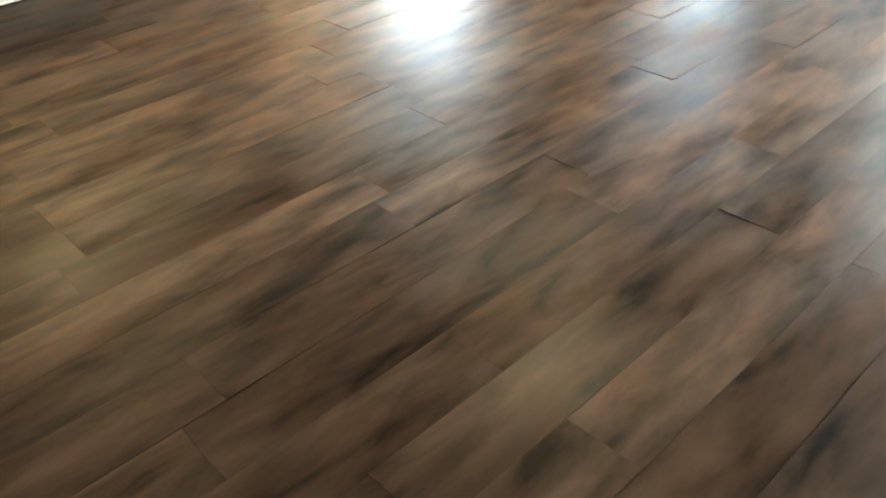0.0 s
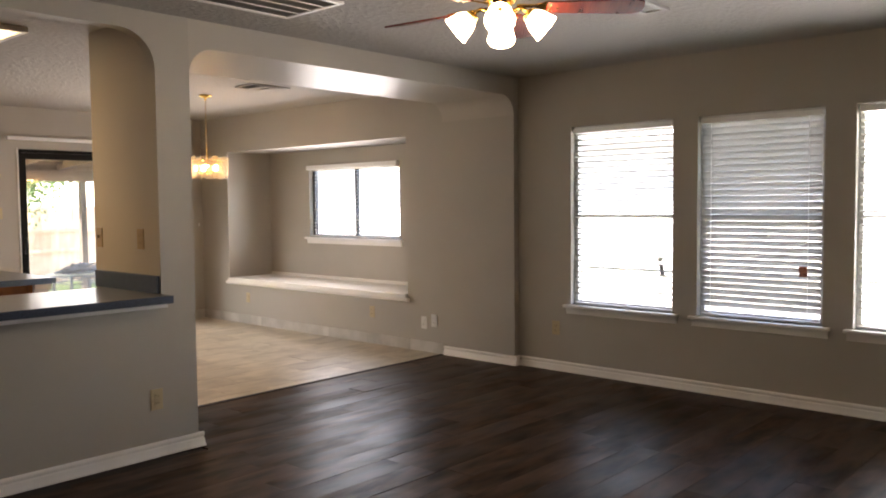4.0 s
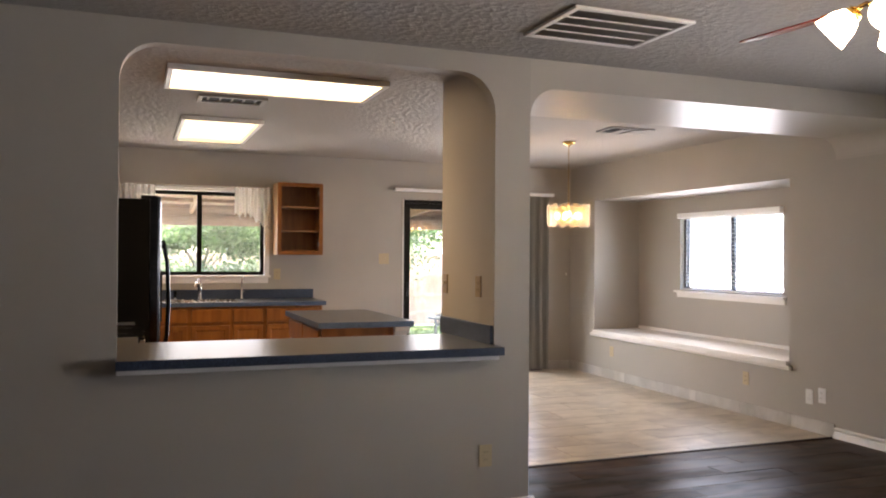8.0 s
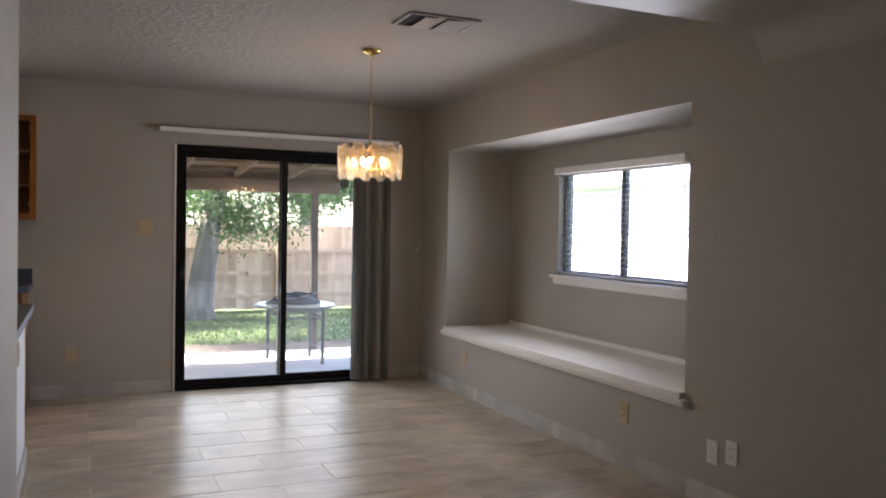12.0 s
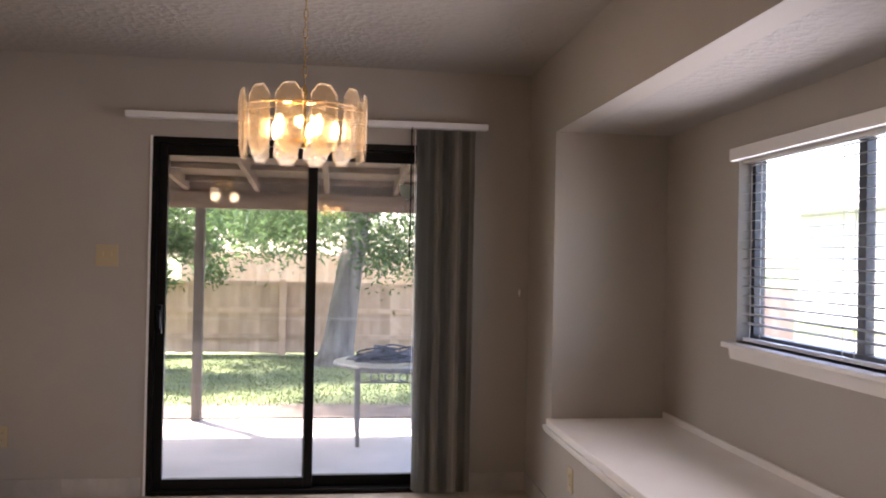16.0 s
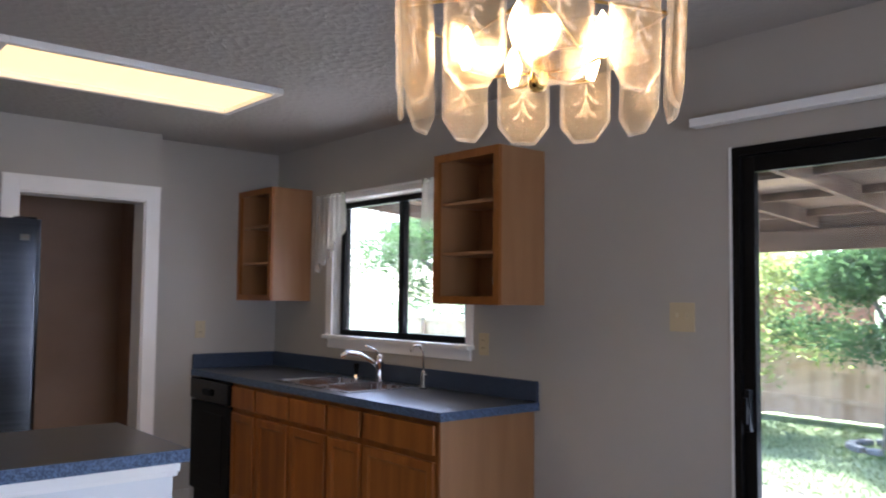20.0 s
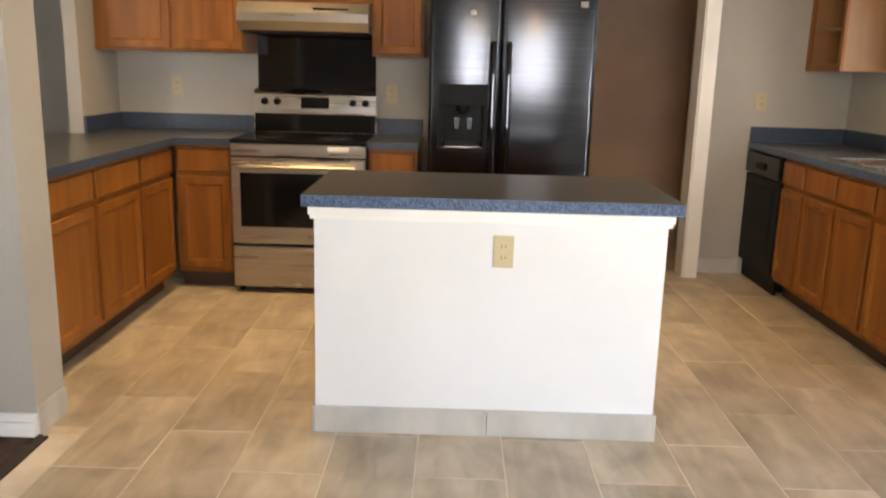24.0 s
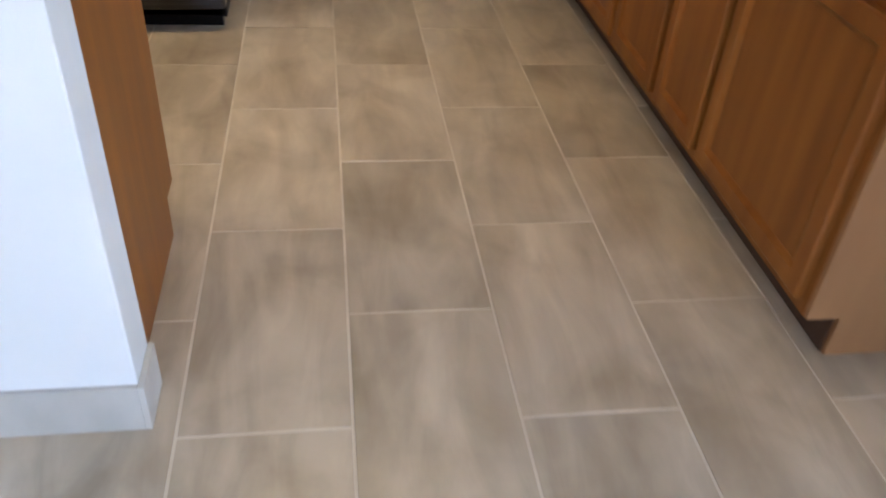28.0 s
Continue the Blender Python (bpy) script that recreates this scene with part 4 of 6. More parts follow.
wt = empty("worktop_sink", XW + 0.3, 1.8, CT, "dark blue-gray laminate worktop with a blue edge along the sink wall", "worktop")
SX0, SX1, SY0, SY1 = -0.175, 0.235, -0.36, 0.40
part("top", boxes((-0.296, SX0, -1.366, 1.25, -0.038, 0), (SX1, 0.325, -1.366, 1.25, -0.038, 0), (SX0, SX1, -1.366, SY0, -0.038, 0), (SX0, SX1, SY1, 1.25, -0.038, 0)), LAM, wt)
part("front_edge", boxes((0.325, 0.33, -1.366, 1.255, -0.04, -0.001), (-0.296, 0.325, 1.25, 1.255, -0.04, -0.001)), LAMEDGE, wt, "speckled blue laminate edge")
part("backsplash", boxes((-0.297, -0.278, -1.366, 1.25, 0, 0.1), (-0.278, 0.325, -1.367, -1.348, 0, 0.1), bevel=0.003), LAMBACK, wt)

sk = empty("kitchen_sink", XW + 0.3, 1.8, CT, "double-bowl stainless steel sink set into the worktop", "sink")
part("rim", boxes((SX0 - 0.02, SX0 + 0.02, SY0 - 0.02, SY1 + 0.02, 0, 0.005), (SX1 - 0.02, SX1 + 0.02, SY0 - 0.02, SY1 + 0.02, 0, 0.005), (SX0 + 0.02, SX1 - 0.02, SY0 - 0.02, SY0 + 0.02, 0, 0.005), (SX0 + 0.02, SX1 - 0.02, SY1 - 0.02, SY1 + 0.02, 0, 0.005), (SX0 + 0.02, SX1 - 0.02, -0.0, 0.03, -0.01, 0.005), bevel=0.002), SINKSTEEL, sk)
for a, b in ((SY0 + 0.02, 0.0), (0.03, SY1 - 0.02)):
    p = part("bowl", boxes((SX0 + 0.02, SX0 + 0.024, a, b, -0.18, 0), (SX1 - 0.024, SX1 - 0.02, a, b, -0.18, 0), (SX0 + 0.024, SX1 - 0.024, a, a + 0.004, -0.18, 0), (SX0 + 0.024, SX1 - 0.024, b - 0.004, b, -0.18, 0), (SX0 + 0.02, SX1 - 0.02, a, b, -0.185, -0.18)), SINKSTEEL, sk)
    part("drain", lathe([(0.035, -0.18), (0.04, -0.177), (0.02, -0.176)], 0.03, (a + b) / 2, 16), CHROME, p)

fa = empty("faucet", XW + 0.09, 1.86, CT, "chrome kitchen faucet with a lever and a long spout", "faucet")
part("base", lathe([(0.028, 0), (0.028, 0.01), (0.02, 0.03), (0.02, 0.1), (0.026, 0.115), (0.024, 0.15), (0.012, 0.165)], 0, 0, 18), CHROME, fa, smooth=True)
part("spout", tube([(0, 0, 0.08), (0.05, -0.01, 0.125), (0.12, -0.03, 0.165), (0.2, -0.05, 0.175), (0.235, -0.055, 0.155)], [0.016, 0.015, 0.014, 0.015, 0.016], 12), CHROME, fa, smooth=True)
part("lever", tube([(0, 0, 0.15), (0.03, 0.0, 0.19), (0.09, -0.02, 0.215)], [0.009, 0.008, 0.007], 8), CHROME, fa, smooth=True)
fd = empty("water_tap", XW + 0.10, 2.28, CT, "small chrome drinking-water tap with a curved spout", "faucet")
part("base", lathe([(0.022, 0), (0.022, 0.012), (0.013, 0.03), (0.013, 0.09), (0.008, 0.1)], 0, 0, 14), CHROME, fd, smooth=True)
part("spout", tube([(0, 0, 0.09), (0, 0, 0.2), (0.03, 0, 0.24), (0.075, 0, 0.235), (0.09, 0, 0.205)], 0.006, 8), CHROME, fd, smooth=True)
part("lever", tube([(0, 0, 0.075), (0.0, 0.035, 0.08)], 0.006, 8), CHROME, fd)
sp = empty("sprayer", XW + 0.09, 1.62, CT, "chrome and black sink sprayer in its holder", "sprayer")
part("holder", lathe([(0.02, 0), (0.02, 0.01), (0.013, 0.025)], 0, 0, 14), CHROME, sp)
part("head", lathe([(0.011, 0.02), (0.015, 0.06), (0.018, 0.085), (0.012, 0.095)], 0, 0, 12), BLACK, sp)


def open_cabinet(y0, y1, z0, z1, label, shelves=2):
    """A wall cabinet with its doors taken off, on the patio-door wall, open towards +x."""
    th = empty("wall_cabinet", XW, (y0 + y1) / 2, z0, label, "wall cabinet", "open wall cabinets")
    w, h, d, t = (y1 - y0) / 2, z1 - z0, 0.295, 0.016
    part("side_panel", box(0.004, d, -w, -w + t, 0, h), MAPLE, th)
    part("side_panel", box(0.004, d, w - t, w, 0, h), MAPLE, th)
    part("back_panel", box(0.004, 0.012, -w + t, w - t, t, h - t), OAKIN, th)
    part("top_panel", box(0.004, d, -w + t, w - t, h - t, h), OAKIN, th)
    part("bottom_panel", box(0.004, d, -w + t, w - t, 0, t), OAKIN, th)
    part("face_frame", boxes((d, d + 0.019, -w, -w + 0.04, 0, h), (d, d + 0.019, w - 0.04, w, 0, h), (d, d + 0.019, -w + 0.04, w - 0.04, 0, 0.04), (d, d + 0.019, -w + 0.04, w - 0.04, h - 0.04, h), bevel=0.002), OAK, th)
    for k in range(shelves):
        z = h * (k + 1) / (shelves + 1)
        part("shelf", box(0.014, d - 0.02, -w + t + 0.001, w - t - 0.001, z - 0.008, z + 0.008), MAPLE, th)
    for z in (0.09, h - 0.12):
        part("hinge", box(d - 0.03, d + 0.012, w - 0.05, w - 0.038, z, z + 0.04, 0.003), STEEL, th)
    return th


open_cabinet(2.61, 3.085, 1.368, 2.118, "honey oak wall cabinet without doors, two empty shelves")
open_cabinet(YR + 0.004, 0.92, 1.368, 2.13, "narrow honey oak wall cabinet without doors in the corner")


def wall_unit(x0, x1, z0, z1, doors, label, depth=0.32, filler=0.0):
    """A closed wall cabinet on the kitchen's back wall; its fronts face +y."""
    th = empty("wall_cabinet", x1, YS, z0, label, "wall cabinet", "closed wall cabinets")
    th.rotation_euler = (0, 0, radians(180))
    w, h = x1 - x0, z1 - z0
    part("body", box(0, w, -depth, -0.004, 0, h), OAK, th)
    u = filler
    for s in doors:
        shaker(u + 0.01, u + s - 0.01, 0.015, h - 0.015, "door", th, -depth)
        u += s
    return th


wall_unit(-5.04, XB - 0.004, 1.385, 2.128, [0.43, 0.43], "honey oak wall cabinet with two framed doors in the corner", filler=0.04)
wall_unit(-5.798, -5.045, 1.68, 2.128, [0.3765, 0.3765], "short honey oak wall cabinet over the range hood")
wall_unit(-6.113, -5.803, 1.385, 2.128, [0.31], "narrow honey oak wall cabinet beside the refrigerator")

duct = empty("vent_duct", -5.49, YS + 0.17, 2.128, "galvanised round vent duct from cabinet to ceiling", "duct")
part("pipe", lathe([(0.075, 0), (0.075, 0.15), (0.078, 0.152), (0.078, 0.165), (0.075, 0.167), (0.075, CE - 2.128)], 0, 0, 28), GALV, duct, smooth=True)
part("collar", lathe([(0.11, CE - 2.128 - 0.008), (0.11, CE - 2.128 - 0.001), (0.076, CE - 2.128 - 0.001)], 0, 0, 28), GALV, duct)

# corner run below the pass-through and left of the range
base_unit(XB - 0.004, 2.965, -90, 0.675, "honey oak base cabinet with drawer and door below the pass-through", [0.675], depth=0.53)
base_unit(XB - 0.004, 2.29, -90, 0.54, "honey oak base cabinet with drawer and door below the pass-through", [0.54], depth=0.53)
base_unit(XB - 0.004, 1.75, -90, 0.50, "honey oak corner base cabinet with drawer and door", [0.50], depth=0.53)
base_unit(-4.69, YS, 180, 0.335, "narrow honey oak base cabinet with drawer beside the range", [0.335], depth=0.60)
base_unit(-5.815, YS, 180, 0.285, "narrow honey oak base cabinet between range and refrigerator", [0.285], depth=0.60)

bar = empty("worktop_bar", XA, 2.0, CT, "dark blue-gray laminate bar counter through the pass-through", "worktop")
bx = lambda v: v - XA
part("top", boxes((bx(-4.705), bx(XB - 0.001), YS + 0.003 - 2.0, YP0 - 0.002 - 2.0, -0.038, 0), (bx(XB - 0.001), bx(-3.945), PY0 + 0.002 - 2.0, YP0 - 0.002 - 2.0, -0.038, 0),
                  (bx(-5.028), bx(-4.705), YS + 0.003 - 2.0, 1.235 - 2.0, -0.038, 0)), LAM, bar)
part("front_edge", boxes((bx(-3.945), bx(-3.935), PY0 + 0.002 - 2.0, YP0 - 0.002 - 2.0, -0.042, -0.001), (bx(-4.71), bx(-4.705), 1.24 - 2.0, YP0 - 0.002 - 2.0, -0.042, -0.001), (bx(-5.028), bx(-4.705), 0.435 - 1.2, 0.44 - 1.2, -0.042, -0.001),
                                      (bx(XA + 0.002), bx(-3.935), YP0 - 0.002 - 2.0, YP0 + 0.003 - 2.0, -0.042, -0.001), (bx(XA + 0.002), bx(-3.935), PY0 - 0.003 - 2.0, PY0 + 0.002 - 2.0, -0.042, -0.001)), LAMBACK, bar)
part("support_trim", box(bx(XA + 0.001), bx(-3.99), PY0 + 0.0 - 2.0, YP0 - 2.0, -0.07, -0.038, 0.004), WHITE, bar)
for s in ((bx(XP + 0.02), bx(XA - 0.01), YP0 - 0.02 - 2.0, YP0 - 0.001 - 2.0, 0, 0.1), (bx(-5.028), bx(XB - 0.02), YS + 0.001 - 2.0, YS + 0.02 - 2.0, 0, 0.1), (bx(XB - 0.02), bx(XB - 0.001), YS + 0.001 - 2.0, PY0 - 0.005 - 2.0, 0, 0.1)):
    part("backsplash", box(*s, 0.003), LAMBACK, bar)

sw = empty("worktop_small", -5.955, YS + 0.3, CT, "short dark laminate worktop between range and refrigerator", "worktop")
part("top", box(-0.15, 0.145, -0.297, 0.325, -0.038, 0), LAM, sw)
part("front_edge", box(-0.15, 0.145, 0.325, 0.33, -0.04, -0.001), LAMBACK, sw)
part("backsplash", box(-0.15, 0.145, -0.299, -0.28, 0, 0.1, 0.003), LAMBACK, sw)

# range
rg = empty("range", -5.42, YS + 0.34, 0, "stainless steel electric range with a black glass cooktop", "range")
rw = 0.388
part("body", box(-rw, rw, -0.33, 0.31, 0.03, 0.88), BLACK, rg)
part("leg", boxes((-rw + 0.02, -rw + 0.05, 0.25, 0.28, 0, 0.03), (rw - 0.05, rw - 0.02, 0.25, 0.28, 0, 0.03)), BLACK, rg)
part("cooktop", box(-rw - 0.002, rw + 0.002, -0.27, 0.335, 0.88, 0.905, 0.006), BLACKG, rg, "glossy black glass cooktop")
for bxx, byy, br in ((-0.19, 0.17, 0.1), (0.19, 0.17, 0.08), (-0.19, -0.1, 0.075), (0.19, -0.1, 0.1)):
    part("burner_ring", lathe([(br, 0.905), (br, 0.9062), (br - 0.004, 0.9064)], bxx, byy, 28), mat("burner_mark", (0.02, 0.02, 0.02), 0.25), rg)
ov = part("oven_door", box(-rw + 0.004, rw - 0.004, 0.31, 0.345, 0.30, 0.80, 0.006), STEEL, rg)
part("oven_window", box(-rw + 0.055, rw - 0.055, 0.343, 0.348, 0.40, 0.715, 0.002), BLACKG, ov)
part("oven_handle", add_tube(boxes((-0.3, -0.28, 0.34, 0.39, 0.745, 0.765), (0.28, 0.3, 0.34, 0.39, 0.745, 0.765)), [(-0.33, 0.392, 0.755), (0.33, 0.392, 0.755)], 0.013, 12), STEEL, ov)
part("front_strip", box(-rw + 0.002, rw - 0.002, 0.31, 0.338, 0.81, 0.878, 0.004), STEEL, rg)
part("energy_label", box(-0.29, -0.17, 0.338, 0.3395, 0.845, 0.872), WPLAST, rg, "white paper label")
dwr = part("storage_drawer", box(-rw + 0.004, rw - 0.004, 0.31, 0.34, 0.04, 0.285, 0.006), STEEL, rg)
part("drawer_pull", box(-rw + 0.03, rw - 0.03, 0.34, 0.362, 0.25, 0.27, 0.006), STEEL, dwr)
bg = part("backguard", prism([(-0.33, 0.905), (-0.25, 0.905), (-0.262, 1.14), (-0.29, 1.17), (-0.33, 1.17)], "x", -rw, rw), STEEL, rg)
part("control_black", prism([(-0.2505, 0.906), (-0.249, 0.906), (-0.254, 1.02), (-0.2555, 1.02)], "x", -rw + 0.004, rw - 0.004), BLACKG, bg)
part("clock_display", box(-0.09, 0.09, -0.262, -0.252, 1.055, 1.125, 0.002), BLACKG, bg)
for kx in (-0.32, -0.24, 0.24, 0.32):
    kn = tube([(kx, -0.262, 1.095), (kx, -0.235, 1.094)], [0.024, 0.02], 16)
    part("knob", kn, BLACK, bg)
tagged(part("range_back_panel", box(-5.798, -5.045, YS, YS + 0.008, 1.08, 1.53), BLACKG), "glossy black panel on the wall behind the range", "splash panel")

hd = empty("range_hood", -5.42, YS, 1.515, "stainless steel range hood under the wall cabinets", "range hood")
part("shell", prism([(0.005, 0.0), (0.46, 0.0), (0.5, 0.05), (0.5, 0.1), (0.45, 0.16), (0.005, 0.16)], "x", -0.378, 0.378), STEEL, hd)
part("underside", box(-0.36, 0.36, 0.03, 0.45, -0.012, 0.0), DARK, hd)
part("switch_panel", box(-0.26, -0.06, 0.478, 0.486, 0.105, 0.128), BLACKG, hd)

# refrigerator
fr = empty("refrigerator", -6.6125, YS + 0.1, 0, "black stainless side-by-side refrigerator with an ice dispenser", "refrigerator")
fw, fh, fd0, fd1 = 0.45, 1.768, 0.62, 0.692
part("cabinet", box(-fw + 0.005, fw - 0.005, 0.0, fd0, 0.03, fh - 0.015, 0.005), BLACK, fr)
part("foot_grille", box(-fw + 0.02, fw - 0.02, fd0 - 0.03, fd0, 0.0, 0.075), BLACK, fr)
def bowed_door(x0, x1, z0, z1, hole=None, bow=0.014, edge=0.016):
    """A door leaf whose front bows outwards and rounds off at its upright edges; hole: x0, x1, z0, z1."""
    n = 18
    us = sorted({x0, x1, x0 + edge * 0.3, x0 + edge, x1 - edge, x1 - edge * 0.3} | {x0 + (x1 - x0) * k / n for k in range(1, n)} | (set(hole[:2]) if hole else set()))
    zs = sorted({z0, z1} | (set(hole[2:]) if hole else set()))
    bm = bmesh.new()

    def face_y(u):
        q = 2 * (u - x0) / (x1 - x0) - 1
        e = min(u - x0, x1 - u)
        drop = edge * (1 - math.sqrt(max(0.0, 1 - (1 - min(1.0, e / edge)) ** 2)))
        return fd1 - 0.004 + bow * (1 - q * q) - drop

    grid = [[bm.verts.new((u, face_y(u), z)) for z in zs] for u in us]
    for i in range(len(us) - 1):
        for j in range(len(zs) - 1):
            mu, mz = (us[i] + us[i + 1]) / 2, (zs[j] + zs[j + 1]) / 2
            if hole and hole[0] < mu < hole[1] and hole[2] < mz < hole[3]:
                continue
            bm.faces.new((grid[i][j], grid[i][j + 1], grid[i + 1][j + 1], grid[i + 1][j])).smooth = True
    fronts = set(bm.faces)
    ex = bmesh.ops.extrude_face_region(bm, geom=bm.faces[:])
    for v in [g for g in ex["geom"] if isinstance(g, bmesh.types.BMVert)]:
        v.co.y = fd0 + 0.004
    bmesh.ops.recalc_face_normals(bm, faces=bm.faces)
    for f in bm.faces:
        f.smooth = abs(f.normal.y) > 0.05 and abs(f.normal.z) < 0.5
    for e in bm.edges:
        if len(e.link_faces) == 2 and e.calc_face_angle(0) > 0.7:
            e.smooth = False
    return bm


fz = part("freezer_door", bowed_door(0.068, fw, 0.085, fh, (0.125, 0.398, 0.885, 1.245)), DSTEEL, fr)
rd = part("fridge_door", bowed_door(-fw, 0.06, 0.085, fh), DSTEEL, fr)
ds = part("dispenser", boxes((0.125, 0.398, fd0 + 0.006, fd0 + 0.012, 0.885, 1.245), (0.125, 0.398, fd0 + 0.012, fd1 + 0.016, 1.13, 1.245), (0.125, 0.398, fd0 + 0.012, fd1 + 0.016, 0.885, 0.9),
                             (0.125, 0.15, fd0 + 0.012, fd1 + 0.014, 0.9, 1.13), (0.373, 0.398, fd0 + 0.012, fd1 + 0.014, 0.9, 1.13), bevel=0.003), BLACK, fz, "glossy black ice and water dispenser")
part("display", box(0.19, 0.335, fd1 + 0.016, fd1 + 0.018, 1.16, 1.205), BLACK, fz)
for u in (0.212, 0.282):
    part("paddle", prism([(u, 1.0), (u + 0.022, 1.0), (u + 0.026, 1.06), (u - 0.004, 1.06)], "y", fd0 + 0.018, fd0 + 0.028), DSTEEL, fz, "dark steel paddle")
part("nozzle", lathe([(0.04, 1.13), (0.036, 1.1), (0.02, 1.085)], 0.262, fd0 + 0.05, 14), BLACK, fz)
part("drip_tray", prism([(fd0 + 0.02, 0.9), (fd1 + 0.012, 0.9), (fd1 + 0.012, 0.906), (fd0 + 0.03, 0.925), (fd0 + 0.02, 0.925)], "x", 0.165, 0.358), STEEL, fz, "steel drip tray")
for nm, hx, par in (("handle", 0.105, fz), ("handle", 0.022, rd)):
    part(nm, add_tube(boxes((hx - 0.01, hx + 0.01, fd1, fd1 + 0.045, 0.62, 0.65), (hx - 0.01, hx + 0.01, fd1, fd1 + 0.045, 1.41, 1.44)), [(hx, fd1 + 0.03, 0.58), (hx, fd1 + 0.06, 0.75), (hx, fd1 + 0.072, 1.02), (hx, fd1 + 0.06, 1.3), (hx, fd1 + 0.03, 1.47)], 0.014, 12), DSTEEL, par, smooth=False)
for u in (fw - 0.12, -fw + 0.02):
    part("hinge_cover", box(u, u + 0.1, fd0 - 0.06, fd0 + 0.05, fh - 0.015, fh + 0.012, 0.004), BLACK, fr)
part("badge", lathe([(0.016, 0), (0.016, 0.003), (0.012, 0.004)], 0, 0, 16), CHROME, fr).matrix_basis = pose(0.22, fd1 + 0.007, 1.62, -90, 0, 0)
part("badge", box(-fw + 0.06, -fw + 0.1, fd1, fd1 + 0.006, 1.66, 1.69), CHROME, fr)

# island
IX0, IX1, IY0, IY1, IT = -7.066, -5.822, 2.47, 3.105, 0.89
il = empty("kitchen_island", (IX0 + IX1) / 2, (IY0 + IY1) / 2, 0, "white-panelled kitchen island with oak sides under a laminate top", "kitchen island")
ix, iy = (IX1 - IX0) / 2, (IY1 - IY0) / 2
part("body", boxes((-ix + 0.03, ix - 0.03, -iy, iy - 0.1, 0.1, IT - 0.04), (-ix + 0.03, -ix + 0.045, -iy + 0.075, iy - 0.1, 0.0, 0.1), (ix - 0.045, ix - 0.03, -iy + 0.075, iy - 0.1, 0.0, 0.1)), OAK, il)
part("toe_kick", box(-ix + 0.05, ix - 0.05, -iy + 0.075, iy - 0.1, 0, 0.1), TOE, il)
part("white_panel", box(-ix, ix, iy - 0.1, iy, 0.0, IT - 0.04, 0.004), ISLW, il, "white painted island panel")
part("top_trim", boxes((-ix - 0.018, ix + 0.018, iy, iy + 0.016, IT - 0.075, IT - 0.04), (-ix - 0.012, ix + 0.012, iy, iy + 0.01, IT - 0.09, IT - 0.075), (-ix - 0.018, -ix, iy - 0.1, iy, IT - 0.075, IT - 0.04), (ix, ix + 0.018, iy - 0.1, iy, IT - 0.075, IT - 0.04), bevel=0.003), WHITE, il)
for k, (a, b) in enumerate(((-ix, -ix + 0.61), (-ix + 0.612, ix))):
    part("base_tile", box(a, b, iy, iy + 0.011, 0, 0.102, 0.002), BASETILE, il)
part("base_tile", box(-ix - 0.011, -ix, iy - 0.1, iy + 0.011, 0, 0.102, 0.002), BASETILE, il)
part("base_tile", box(ix, ix + 0.011, iy - 0.1, iy + 0.011, 0, 0.102, 0.002), BASETILE, il)
for a in (-ix + 0.05, 0.01):
    shaker(a, a + ix - 0.06, 0.13, IT - 0.22, "door", il, -iy)
    drawer_front(a, a + ix - 0.06, IT - 0.2, IT - 0.06, il, -iy)
for a in (-ix + 0.018, ix - 0.03):
    part("side_trim", box(a, a + 0.012, iy - 0.13, iy - 0.1, 0.0, IT - 0.04), OAK, il)
it = empty("worktop_island", (IX0 + IX1) / 2, (IY0 + IY1) / 2, IT, "dark laminate island worktop with a speckled blue edge", "worktop")
part("top", box(-ix - 0.035, ix + 0.032, -iy - 0.03, iy + 0.035, -0.04, 0), LAM, it)
part("front_edge", boxes((-ix - 0.04, ix + 0.037, iy + 0.035, iy + 0.04, -0.042, -0.0005), (-ix - 0.04, -ix - 0.035, -iy - 0.03, iy + 0.035, -0.042, -0.0005), (ix + 0.032, ix + 0.037, -iy - 0.03, iy + 0.035, -0.042, -0.0005), (-ix - 0.04, ix + 0.037, -iy - 0.035, -iy - 0.03, -0.042, -0.0005)), LAMEDGE, it, "speckled blue laminate edge")
plate(-6.492, IY1, 0.70, 180, "outlet", "almond wall outlet on the white island panel")

# ---- ceiling fixtures ----
def troffer(x0, x1, y0, y1, label, diffuser, power):
    th = empty("ceiling_light", (x0 + x1) / 2, (y0 + y1) / 2, CE, label, "ceiling light", "fluorescent ceiling lights")
    w, d, f = (x1 - x0) / 2, (y1 - y0) / 2, 0.035
    part("frame", boxes((-w, -w + f, -d, d, -0.034, -0.001), (w - f, w, -d, d, -0.034, -0.001), (-w + f, w - f, -d, -d + f, -0.034, -0.001), (-w + f, w - f, d - f, d, -0.034, -0.001), bevel=0.005), WHITE, th)
    part("diffuser", box(-w + f, w - f, -d + f, d - f, -0.008, -0.002), diffuser, th, "glowing ribbed diffuser")
    tubes = new("fluorescent_tubes", bpy.data.lights.new("fluorescent_tubes", "AREA"))
    tubes.data.shape, tubes.data.size, tubes.data.size_y = "RECTANGLE", 2 * (w - f), 2 * (d - f)
    tubes.data.energy, tubes.data.spread = power, radians(118)
    tubes.data.color = (1.0, 0.68, 0.3)
    tubes.matrix_world = pose((x0 + x1) / 2, (y0 + y1) / 2, CE - 0.012)
    return th


troffer(-5.52, -4.915, 1.38, 2.68, "glowing fluorescent ceiling light in a white frame", TROFF, 0.62)
troffer(-7.96, -6.68, 1.55, 2.18, "glowing fluorescent ceiling light with a yellowed diffuser", TROFFY, 0.38)


